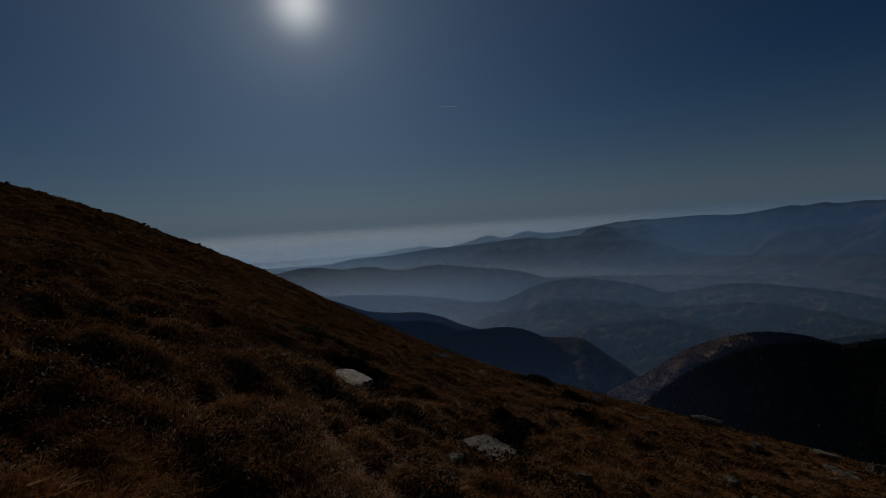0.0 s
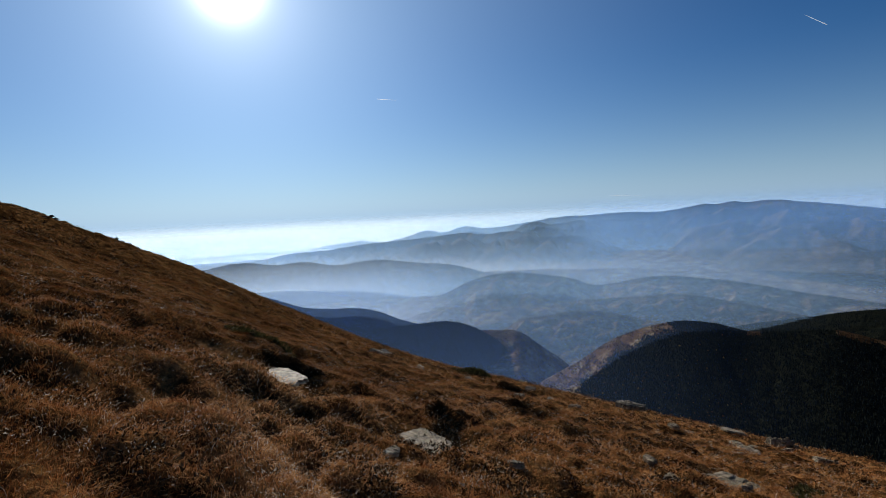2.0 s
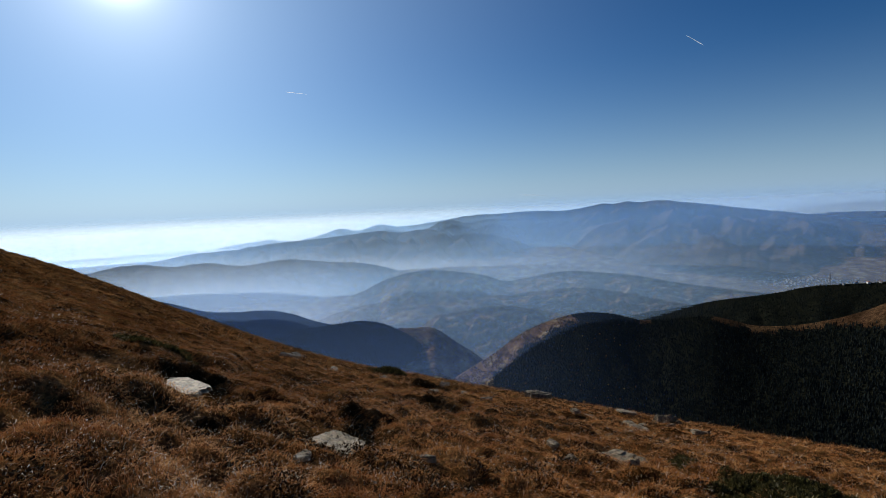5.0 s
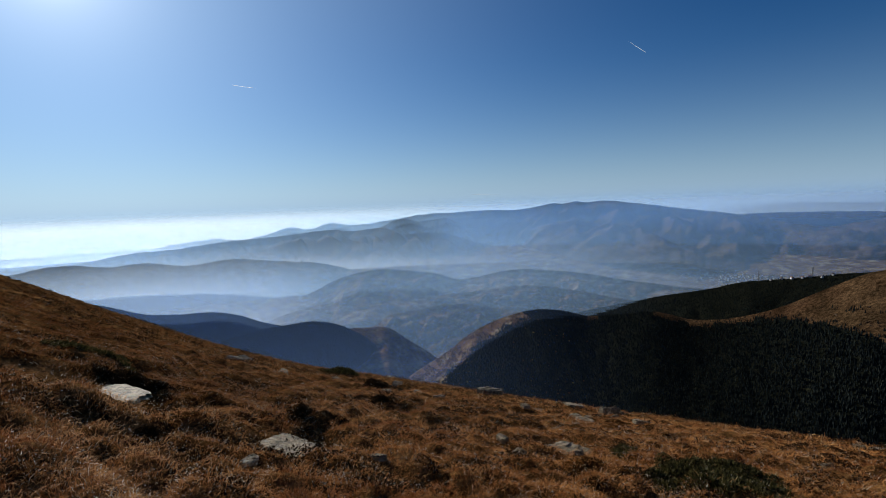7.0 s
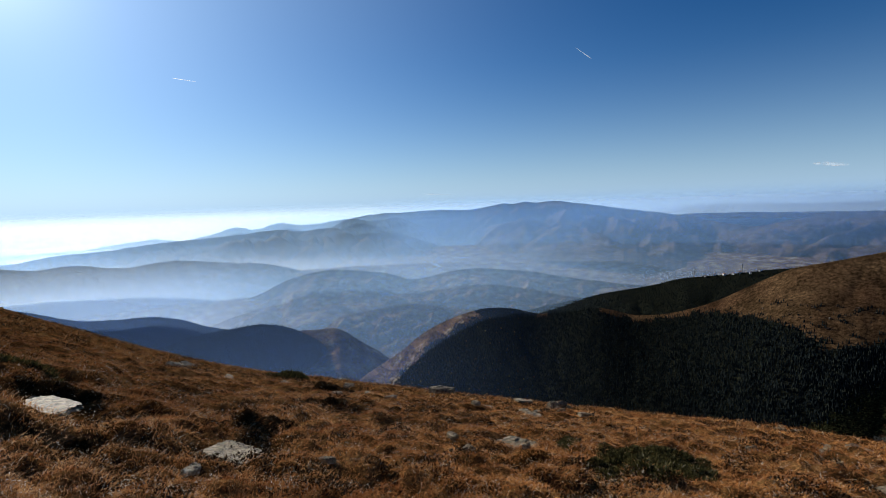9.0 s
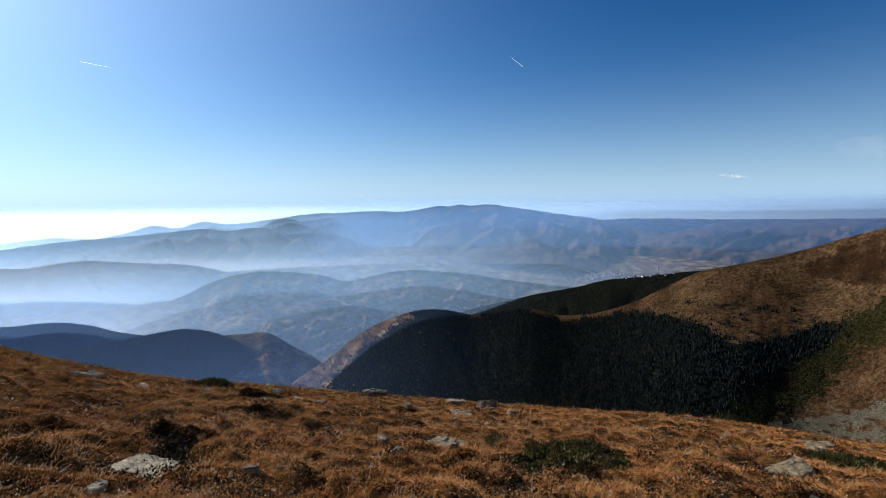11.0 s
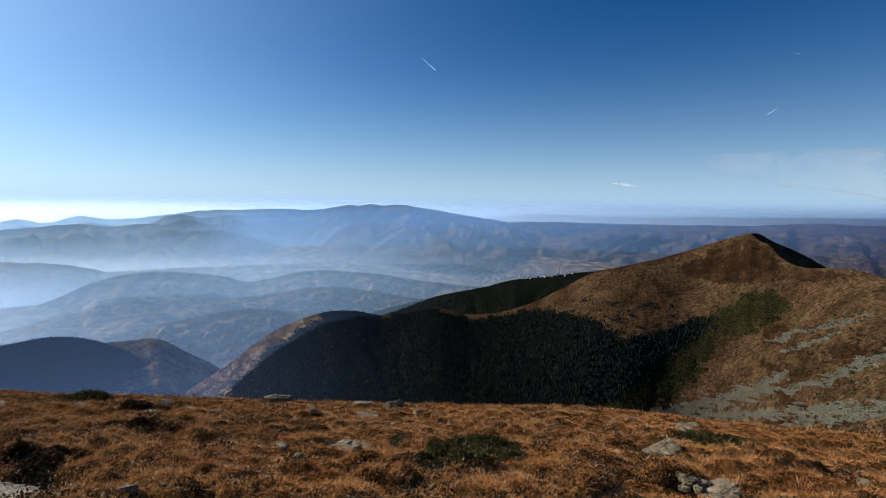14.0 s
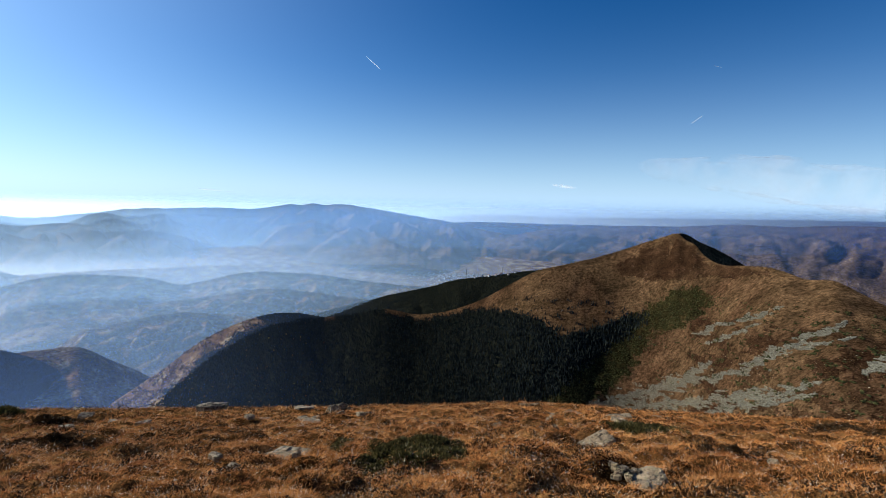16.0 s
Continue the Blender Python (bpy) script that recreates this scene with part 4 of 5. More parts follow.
# the track that winds down through the clearings
legs = [(-15.2, -15.9), (-16.0, -16.6), (-16.95, -17.26), (-16.76, -17.72), (-16.91, -18.3), (-17.33, -18.65), (-17.97, -18.32), (-17.8, -18.85), (-18.14, -19.29), (-18.5, -19.5)]
rows = []
for k, ((a0, e0), (a1, e1)) in enumerate(zip(legs, legs[1:])):
    for u in np.linspace(0, 1, 9)[:-1]:
        az, el = a0 + (a1 - a0) * u + 0.06 * math.sin(9 * (k + u)), e0 + (e1 - e0) * u
        run = KNOLL_SIDE.at(np.full(400, az), np.linspace(0.02, 1, 400))
        q = run[np.argmax(elevation(run) < el)]
        rows.append(q + (0, 0, 1.5))
rows = np.array(rows)
along = np.gradient(rows, axis=0)
across = np.stack([-along[:, 1], along[:, 0], 0 * along[:, 0]], 1)
across *= 1.5 / np.linalg.norm(across, axis=1)[:, None]
track = new("track", raw_mesh("track", np.stack([rows - across, rows + across], 1).reshape(-1, 3), grid_faces(len(rows), 2), TRACK))
tagged(track, "pale earth track winding down a wooded hillside", "track", kind="structure")

# ---------------------------------------------------------------- grass on the slope
def blades(name, count, r0, r1, power, long, wide, label, seed, bend=0.75, span=(-106, 50)):
    """Thin bent blades of dead grass, thickest near by."""
    rng = np.random.default_rng(seed)
    az = rng.uniform(span[0], span[1], count)
    u = rng.random(count)
    r = (r0 ** (1 - power) + u * (r1 ** (1 - power) - r0 ** (1 - power))) ** (1 / (1 - power))
    a = np.radians(az)
    x, y = -np.sin(a) * r, np.cos(a) * r
    top, ox, oy = hummocks(x, y)
    bare = fbm(x / 1.7, y / 1.7, 21, 3)
    upper = step(18, 40, r) * step(6, 24, az)
    keep = (rng.random(count) > upper * 0.1) & (rng.random(count) < 0.25 + 1.0 * step(0.03, 0.16, top) + 0.4 * bare + 0.8 * step(2, 20, az) * step(7, 16, r)) & (open_turf(x, y) > 0.12)
    x, y, r, ox, oy, top = (q[keep] for q in (x, y, r, ox, oy, top))
    n = len(x)
    root = np.stack([x, y, slope_height(x, y) - 0.008], 1)
    size = long * rng.uniform(0.5, 1.3, n) * (0.7 + 1.6 * top)
    lean = np.stack([ox * 0.8 + rng.normal(0, 0.75, n) + 0.2, oy * 0.8 + rng.normal(0, 0.75, n)], 1)
    side = rng.uniform(0, math.pi, n)
    w = wide * rng.uniform(0.6, 1.4, n) * (r / r0) ** 0.8
    off = np.stack([np.cos(side) * w / 2, np.sin(side) * w / 2, np.zeros(n)], 1)
    mid = root + np.stack([lean[:, 0] * 0.35, lean[:, 1] * 0.35, np.full(n, 0.6)], 1) * size[:, None]
    tip = root + np.stack([lean[:, 0] * (0.35 + bend), lean[:, 1] * (0.35 + bend), rng.uniform(0.5, 1.0, n)], 1) * size[:, None]
    if r0 < 3:
        v = np.stack([root, mid - off, mid + off, tip], 1).reshape(-1, 3)
        k = np.arange(n)[:, None] * 4
        f = np.stack([k + (0, 1, 2), k + (1, 3, 2)], 1).reshape(-1, 3)
    else:
        v, f = np.stack([root - off, root + off, tip], 1).reshape(-1, 3), np.arange(3 * n).reshape(-1, 3)
    return tagged(new(name, raw_mesh(name, v, f, DRY_GRASS, False)), label, "grass", kind="stuff")


blades("dry_grass", 270000, 2.6, 9, 0.7, 0.06, 0.0024, "dry brown tussock grass covering the slope", 1)
blades("dry_grass", 430000, 8, 22, 0.6, 0.08, 0.0056, "dry brown tussock grass on the slope", 2)
blades("dry_grass", 230000, 20, 75, 0.5, 0.12, 0.016, "dry brown tussock grass further along the slope", 3)
blades("dry_grass", 40000, 60, 160, 0.5, 0.18, 0.045, "dry brown grass on the far part of the slope", 4)
blades("dry_grass", 14000, 0.4, 2.7, 0.2, 0.10, 0.004, "dry brown grass underfoot", 5)
blades("dry_grass", 16000, 2.6, 16, 0.6, 0.12, 0.006, "dry brown grass up the slope", 6, 0.75, (50, 254))


# ---------------------------------------------------------------- stones
def stone_mesh(seed, fine):
    """A split stone: an angular slab with a broken outline, stepped top, layered sides and a pitted skin. It fills about a unit cube."""
    rng = np.random.default_rng(seed)
    m, rings, sides = (64, 13, 6) if fine else (36, 7, 4)
    corners = rng.integers(5, 8)
    ang = np.sort((np.arange(corners) + rng.uniform(-0.32, 0.32, corners)) * 2 * math.pi / corners)
    rad = rng.uniform(0.4, 0.6, corners)
    cx, cy = np.cos(ang) * rad, np.sin(ang) * rad
    bm = bmesh.new()
    lean = rng.normal(0, 0.16, 2)
    shift = Vector((seed * 3.7, 1.3, 0))

    def edge(t):
        k = int(t * corners) % corners
        u, j = t * corners - int(t * corners), (k + 1) % corners
        return Vector((cx[k] + (cx[j] - cx[k]) * u, cy[k] + (cy[j] - cy[k]) * u, 0))

    def skin(c):
        return 0.05 * noise.noise(c * 5 + shift) + 0.03 * noise.noise(c * 12 + shift) + 0.014 * noise.noise(c * 27)

    def top(c):
        chip = 0.09 * math.floor(2.2 * noise.noise(Vector((c.x * 2.3, c.y * 2.3, 0)) + shift) + 0.5)
        return 0.36 + c.x * lean[0] + c.y * lean[1] + chip + skin(c) * 1.3

    loops = []
    for i in range(m):
        e = edge(i / m)
        e += e.normalized() * (0.05 * noise.noise(e * 7 + shift) + 0.02 * noise.noise(e * 20))
        loops.append(e)
    middle = bm.verts.new((0, 0, top(Vector((0, 0, 0)))))
    grid = []
    for r in range(1, rings + 1):
        row = []
        for e in loops:
            c = e * (r / rings)
            worn = 0.07 * max(0.0, r / rings - 0.86) / 0.14
            row.append(bm.verts.new((c.x, c.y, top(c) - worn)))
        grid.append(row)
    for s in range(1, sides + 1):
        row = []
        for e in loops:
            z = top(e) - 0.07 - (top(e) + 0.43) * s / sides
            layer = math.floor(z * 8 + noise.noise(e * 3))
            out = 1.0 + 0.09 * noise.noise(Vector((e.x * 3, e.y * 3, layer * 4.1)) + shift) + 0.04 * s / sides
            row.append(bm.verts.new((e.x * out, e.y * out, z)))
        grid.append(row)
    for i in range(m):
        bm.faces.new((middle, grid[0][i], grid[0][(i + 1) % m]))
    for r0, r1 in zip(grid, grid[1:]):
        for i in range(m):
            j = (i + 1) % m
            bm.faces.new((r0[i], r1[i], r1[j], r0[j]))
    bm.faces.new(list(reversed(grid[-1])))
    return bm


def stone(x, y, wide, high, turn, seed, sink=0.35, tilt=0.0, deep=0.7, label="grey lichened stone lying in dry grass", face=0.0, level=0.0):
    """face: degrees by which the slab leans over towards the walker; level: 0 lies along the slope, 1 lies flat."""
    me = bpy.data.meshes.new("stone")
    bm = stone_mesh(seed, wide > 0.5 or math.hypot(x, y) < 9)
    bm.to_mesh(me)
    bm.free()
    me.materials.append(STONE)
    for p in me.polygons:
        p.use_smooth = False
    ob = new("stone", me)
    px, py = np.array([x, x + 0.5, x]), np.array([y, y, y + 0.5])
    z = slope_height(px, py, False)
    up = Vector((-(z[1] - z[0]) * 2, -(z[2] - z[0]) * 2, 1)).normalized()
    up = up.lerp(Vector((0, 0, 1)), level).normalized()
    lie = up.to_track_quat("Z", "Y").to_matrix().to_4x4()
    lie = Matrix.Rotation(radians(face), 4, Vector((y, -x, 0)).normalized()) @ lie
    over = float(slope_height(px[:1], py[:1])[0])
    ob.matrix_world = Matrix.Translation((x, y, over + high * (0.5 - sink))) @ lie @ pose(0, 0, 0, tilt, tilt * 0.4, turn) @ Matrix.Diagonal((wide, wide * deep, high * 1.35, 1))
    return tagged(ob, label, "stone", "stones on the slope")


STONES = [(8.9, 14.3, 0.26, 0.18), (10.2, 15.5, 0.55, 0.2), (10.2, 12.7, 0.78, 0.26), (10.7, 13.75, 0.6, 0.25), (14.8, 19.2, 0.7, 0.15),
          (12.02, 13.27, 0.26, 0.25), (20.48, 27.2, 0.61, 0.34), (24.64, 31, 0.61, 0.3), (11.6, 11.6, 0.45, 0.2), (5.65, 7.6, 0.7, 0.26)]
SMALL = [(4.99, 6.39, 0.15, 0.13), (12.5, 5.0, 0.6, 0.24), (14.8, 3.8, 0.55, 0.2), (21.7, 10.5, 0.5, 0.3), (10.98, 5.88, 0.22, 0.18), (11.87, 6.03, 0.2, 0.16), (25.69, 12.41, 0.25, 0.25), (22.86, 10.37, 0.8, 0.35), (3.42, 21, 0.4, 0.25),
         (6.43, 21.79, 0.63, 0.32), (6.4, 16.39, 0.54, 0.25), (7.35, 15.5, 0.33, 0.22), (6.42, 18.84, 0.38, 0.2), (17.05, 4.44, 0.9, 0.35), (14.61, 5.89, 0.61, 0.3)]
TINY = [(10.6, 4.38, 0.2, 0.12), (13.9, 1.82, 0.34, 0.18), (18.12, 1.63, 0.46, 0.22), (10.62, -0.15, 0.24, 0.12), (-0.62, 22.17, 0.9, 0.35), (-0.11, 5.82, 0.24, 0.1),
        (1.21, 21.28, 0.52, 0.25), (1.43, 5.99, 0.2, 0.1), (18.06, 6.54, 0.98, 0.35)]
MORE = [(4.56, 16.97, 0.49, 0.18), (4.43, 8.04, 0.3, 0.15), (4.17, 6.94, 0.25, 0.13), (21.67, 11.33, 0.44, 0.25), (15.95, 6.44, 0.31, 0.18), (10.04, 3.9, 0.22, 0.11),
        (30.44, 6.58, 0.79, 0.32), (22.41, 4.31, 0.52, 0.20), (14.44, 2.16, 0.41, 0.15), (-0.26, 26.49, 0.9, 0.3), (9.6, 34, 1.0, 0.4), (11.0, 13.4, 0.3, 0.16), (8.2, 10.6, 0.24, 0.12)]
for k, (x, y, wide, high) in enumerate(STONES + SMALL + TINY + MORE):
    slim = 0.55 if k < len(STONES) else 0.5 if math.hypot(x, y) > 12 else 0.6
    big = k < len(STONES)
    stone(x, y, wide * (1.3 if big else 1.05), high * slim, 40 * k % 180, 100 + k, -0.15 if big else 0.05, (k * 7) % 25 - 12, 0.7, face=8 + (k * 5) % 12)
# broken stones standing on edge
for k, (x, y, wide, high, tilt) in enumerate(((13.77, 15.66, 0.5, 0.3, 24), (13.6, 15.3, 0.4, 0.22, -20), (14.3, 15.35, 0.36, 0.26, 18), (14.0, 15.5, 0.36, 0.28, 32), (14.05, 15.0, 0.3, 0.14, -12))):
    stone(x, y, wide * 1.1, high * 1.4, 70 * k, 170 + k, 0.05, tilt, 0.55, "jagged grey stone standing on edge in the grass", 14)
stone(13.03, 24.5, 1.75, 0.4, 20, 200, 0.12, -6, 0.7, "dark overhanging slab at the edge of the slope", 6)
stone(-2.05, 8.75, 2.0, 0.06, 5, 201, 0.0, 0, 0.32, "pale flat slab sunk in dry grass beneath a tuft", -6, 0.85)
stone(0.45, 7.25, 1.25, 0.1, -25, 202, 0.2, 0, 0.7, "pale rough slab sunk in dry grass", 4)
stone(10.76, 3.21, 1.1, 0.075, 40, 203, -0.9, 6, 0.62, "tilted grey slab with green lichen", 25)
stone(7.75, 1.35, 0.95, 0.17, 60, 204, 0.0, 4, 0.6, "cracked grey slab with small flat stones on it", 18)
for k, (dx, dy, up, wide) in enumerate(((0.1, 0.1, 0.05, 0.26), (0.0, 0.2, 0.05, 0.22), (-0.05, 0.05, 0.02, 0.2), (0.16, 0.26, 0.06, 0.24), (0.05, 0.16, 0.1, 0.2), (0.2, 0.0, 0.06, 0.2), (0.2, 0.36, 0.05, 0.18), (-0.12, 0.2, 0.0, 0.16))):
    ob = stone(7.61 + dx, 1.55 + dy, wide, 0.06, 50 * k, 220 + k, -0.2, 10, 0.7, "small flat stone laid on a slab", 12)
    ob.matrix_world.translation.z += up + 0.08


# ---------------------------------------------------------------- shrubs
def shrub(name, x, y, wide, high, material, label, category, seed, turn=0.0, deep=0.7, leaf=0.035, count=5200):
    """A low cushion of many small needled sprigs over a woody core."""
    rng = np.random.default_rng(seed)
    a, q = rng.uniform(0, 2 * math.pi, count), np.sqrt(rng.random(count))
    edge = 1 + 0.35 * perlin(np.cos(a) * 1.7 + seed, np.sin(a) * 1.7)
    lx, ly = np.cos(a) * q * edge * wide / 2, np.sin(a) * q * edge * wide * deep / 2
    c, s = math.cos(radians(turn)), math.sin(radians(turn))
    px, py = x + lx * c - ly * s, y + lx * s + ly * c
    dome = (1 - q ** 2.2) * (0.75 + 0.8 * fbm(px / (wide * 0.14), py / (wide * 0.14), seed, 2))
    pz = slope_height(px, py) + high * np.clip(dome, 0, 2) * rng.uniform(0.55, 1.0, count)
    n = count
    way = np.stack([rng.normal(0, 0.6, n), rng.normal(0, 0.6, n), rng.uniform(0.3, 1.0, n)], 1)
    way /= np.linalg.norm(way, axis=1)[:, None]
    side = np.cross(way, rng.normal(0, 1, (n, 3)))
    side /= np.linalg.norm(side, axis=1)[:, None]
    root = np.stack([px, py, pz], 1)
    size = leaf * rng.uniform(0.7, 1.6, n)[:, None]
    v = np.stack([root - side * size * 0.5, root + side * size * 0.5, root + way * size * 2.2], 1).reshape(-1, 3)
    ob = new(name, raw_mesh(name, v, np.arange(3 * n).reshape(-1, 3), material, False))
    return tagged(ob, label, category, "shrubs on the slope")


shrub("juniper_shrub", 6.44, 5.01, 3.1, 0.17, JUNIPER, "low spreading green juniper in dry grass", "shrub", 1, 40, 0.6, 0.026, 18000)
shrub("juniper_shrub", 13.9, 2.9, 2.6, 0.14, JUNIPER, "green juniper patch beside a tilted slab", "shrub", 2, 70, 0.6, 0.045, 9000)
shrub("juniper_shrub", 4.85, 29.2, 2.1, 0.24, JUNIPER, "dark green juniper bush at the slope's edge", "shrub", 3, 0, 0.8, 0.09, 4000)
shrub("juniper_shrub", -2.92, 11.25, 1.3, 0.14, JUNIPER, "small green juniper mat in the grass", "shrub", 4, 10, 0.7, 0.035, 4000)
shrub("juniper_shrub", 6.49, 7.1, 1.2, 0.12, JUNIPER, "small green juniper mat in the grass", "shrub", 5, 30, 0.6, 0.03, 4000)
for k, (x, y, wide, high) in enumerate(((5.18, 19.7, 2.8, 0.3), (0.93, 8.63, 1.15, 0.2), (10.87, 0.67, 1.2, 0.22), (3.28, 12.8, 1.7, 0.2), (19.8, -1.9, 3.6, 0.25), (-1.9, 9.6, 1.3, 0.15), (-1.15, 6.35, 0.42, 0.14), (-2.0, 5.0, 0.36, 0.12), (1.9, 5.2, 0.45, 0.13))):
    shrub("heather_shrub", x, y, wide, high, HEATHER, "dark brown heather cushion in dry grass", "shrub", 20 + k, 60 - 15 * k, 0.6, 0.009 + 0.0009 * math.hypot(x, y), 13000)

# ---------------------------------------------------------------- small far things
n = Nodes("white_wall")
PLASTER = n.solid(n.ramp(n.noise(0.6, 3), [(0.3, (0.6, 0.58, 0.55)), (0.7, (0.8, 0.79, 0.76))]), 0.8)
n = Nodes("roof_tiles")
ROOF = n.solid(n.ramp(n.noise(0.8, 3), [(0.3, (0.16, 0.08, 0.06)), (0.7, (0.3, 0.16, 0.11))]), 0.8)
n = Nodes("grey_steel")
STEEL = n.solid(n.ramp(n.noise(1.5, 3), [(0.3, (0.12, 0.12, 0.13)), (0.7, (0.22, 0.22, 0.23))]), 0.5)


def box(bm, x0, x1, y0, y1, z0, z1):
    m = Matrix.Translation(((x0 + x1) / 2, (y0 + y1) / 2, (z0 + z1) / 2)) @ Matrix.Diagonal((x1 - x0, y1 - y0, z1 - z0, 1))
    bmesh.ops.create_cube(bm, size=1, matrix=m)


def gable(bm, w, d, z, rise, eave=0.5):
    a, b = w / 2 + eave, d / 2 + eave
    v = [bm.verts.new(q) for q in ((-a, -b, z), (a, -b, z), (a, b, z), (-a, b, z), (-a, 0, z + rise), (a, 0, z + rise))]
    for f in ((0, 1, 5, 4), (2, 3, 4, 5), (0, 4, 3), (1, 2, 5), (3, 2, 1, 0)):
        bm.faces.new([v[i] for i in f])


def hut(p, w, d, h, turn):
    ob = new("mountain_hut")
    ob.matrix_world = Matrix.Translation(p) @ pose(0, 0, 0, 0, 0, turn)
    bm = bmesh.new()
    box(bm, -w / 2, w / 2, -d / 2, d / 2, -2, h)
    link_part("wall", bm, PLASTER, ob)
    bm = bmesh.new()
    gable(bm, w, d, h + 0.02, d * 0.35)
    link_part("roof", bm, ROOF, ob)
    return tagged(ob, "small white-walled mountain building on the forested spur", "building", "buildings on the second spur")


for k, (az, s, w) in enumerate(((-57.2, 0.02, 9), (-58.1, 0.01, 12), (-58.9, 0.015, 14), (-59.7, 0.02, 10), (-60.3, 0.01, 12), (-61.2, 0.03, 9), (-62.0, 0.015, 10))):
    hut(Vector(SECOND.at(az, s)) + Vector((0, 0, 3.5)), w * 0.55, w * 0.42, 3.0, 30 * k)


def mast(p, high, label):
    """A lattice mast: four legs drawn together at the top, with crossing braces and two arms."""
    ob = new("lattice_mast")
    ob.matrix_world = Matrix.Translation(p)

    def strut(bm, a, b, w):
        a, b = Vector(a), Vector(b)
        m = Matrix.Translation((a + b) / 2) @ (b - a).to_track_quat("Z", "Y").to_matrix().to_4x4() @ Matrix.Diagonal((w, w, (b - a).length, 1))
        bmesh.ops.create_cube(bm, size=1, matrix=m)

    half = high * 0.04
    for sx, sy in ((-1, -1), (-1, 1), (1, -1), (1, 1)):
        bm = bmesh.new()
        strut(bm, (sx * half, sy * half, -6), (sx * 0.6, sy * 0.6, high), 0.3)
        link_part("leg", bm, STEEL, ob)
    bm = bmesh.new()
    for i in range(8):
        z0, z1 = high * i / 8, high * (i + 1) / 8
        w0, w1 = half + (0.6 - half) * i / 8, half + (0.6 - half) * (i + 1) / 8
        for sx in (-1, 1):
            strut(bm, (sx * w0, -w0, z0), (sx * w1, w1, z1), 0.2)
            strut(bm, (-w0, sx * w0, z0), (w1, sx * w1, z1), 0.2)
    link_part("bracing", bm, STEEL, ob)
    for z in (0.72, 0.86):
        bm = bmesh.new()
        strut(bm, (-high * 0.12, 0, high * z), (high * 0.12, 0, high * z), 0.3)
        link_part("arm", bm, STEEL, ob)
    return tagged(ob, label, "mast", "masts on the second spur")


mast(SECOND.at(-56.2, 0.0), 33, "tall grey lattice mast above dark forest")
mast(SECOND.at(-60.5, 0.0), 27, "grey lattice mast beside mountain buildings")

n = Nodes("far_town_walls")
TOWN = n.solid(n.ramp(n.island(), [(0.0, (0.12, 0.09, 0.08)), (0.6, (0.3, 0.27, 0.24)), (1.0, (0.55, 0.53, 0.5))]), 0.9, None, 0.1)

# the town on the valley floor: far roofs and walls, too many and too small to pick apart
tv, tf, total = [], [], 0
for k in range(420):
    cluster = ((-52.5, -8.7, 2.6, 0.28), (-39.6, -5.9, 1.6, 0.15), (-55.5, -8.4, 1.6, 0.15))[0 if k < 240 else 1 if k < 320 else 2]
    az, el = RNG.normal(cluster[0], cluster[2]), RNG.normal(cluster[1], cluster[3])
    r = float(np.interp(el, [v for _, v in VALLEY], [q for q, _ in VALLEY]))
    x, y = -math.sin(radians(az)) * r, math.cos(radians(az)) * r
    q = np.array((x, y, float(slope_height(np.array([x]), np.array([y]))[0])))
    w, d, h = RNG.uniform(4, 9), RNG.uniform(4, 8), RNG.uniform(2, 5)
    for sx, sy, sz in ((-1, -1, -0.6), (1, -1, -0.6), (1, 1, -0.6), (-1, 1, -0.6), (-1, -1, 1), (1, -1, 1), (1, 1, 1), (-1, 1, 1)):
        tv.append(q + (sx * w / 2, sy * d / 2, sz * h))
    for f in ((0, 1, 5, 4), (1, 2, 6, 5), (2, 3, 7, 6), (3, 0, 4, 7), (4, 5, 6, 7)):
        tf.append([i + total for i in f])
    total += 8
tagged(new("town", raw_mesh("town", tv, tf, TOWN, False)), "pale houses of a far town on the valley floor", "town", kind="stuff")

# ---------------------------------------------------------------- contrails and cloud
def vapour_material(name, dense, scale):
    n = Nodes(name)
    a = n.math("ADD", dense, 0.0, True) if scale == 0 else n.math("MULTIPLY", n.ramp(n.noise(scale, 4, 0.6), [(0.42, (0, 0, 0)), (0.7, (1, 1, 1))]), dense, True)
    d, b = n.node("ShaderNodeBsdfDiffuse", Color=(0.95, 0.95, 0.95, 1)), n.node("ShaderNodeBsdfTranslucent", Color=(0.95, 0.95, 0.95, 1))
    s, m = n.node("ShaderNodeMixShader", Fac=0.6), n.node("ShaderNodeMixShader", Fac=a)
    for slot, q in ((s.inputs[1], d), (s.inputs[2], b), (m.inputs[1], n.node("ShaderNodeBsdfTransparent")), (m.inputs[2], s)):
        n.t.links.new(q.outputs[0], slot)
    n.t.links.new(m.outputs[0], n.out.inputs["Surface"])
    return n.mat


TRAIL = vapour_material("contrail_vapour", 0.55, 0)


def contrail(a, b, w0, w1, label, dist=4600.0):
    """A tapering thread of vapour from the place a to the place b, as (bearing, degrees up)."""
    p, q = bearing(*a) * dist, bearing(*b) * dist
    way = (q - p).normalized()
    u = way.cross(Vector((0, 0, 1))).normalized()
    v = way.cross(u)
    rows, m = 26, 8
    verts = []
    for i in range(rows):
        t = i / (rows - 1)
        w = (w0 + (w1 - w0) * t) * min(1, 6 * t + 0.1, 6 * (1 - t) + 0.1) / 2
        for k in range(m):
            ang = 2 * math.pi * k / m
            verts.append(p.lerp(q, t) + (u * math.cos(ang) + v * math.sin(ang)) * w)
    me = raw_mesh("contrail", np.array(verts), grid_faces(rows, m, True), TRAIL)
    trail = new("contrail", me)
    trail.visible_shadow = False      # a thread of vapour dims nothing
    return tagged(trail, label, "contrail", "contrails")


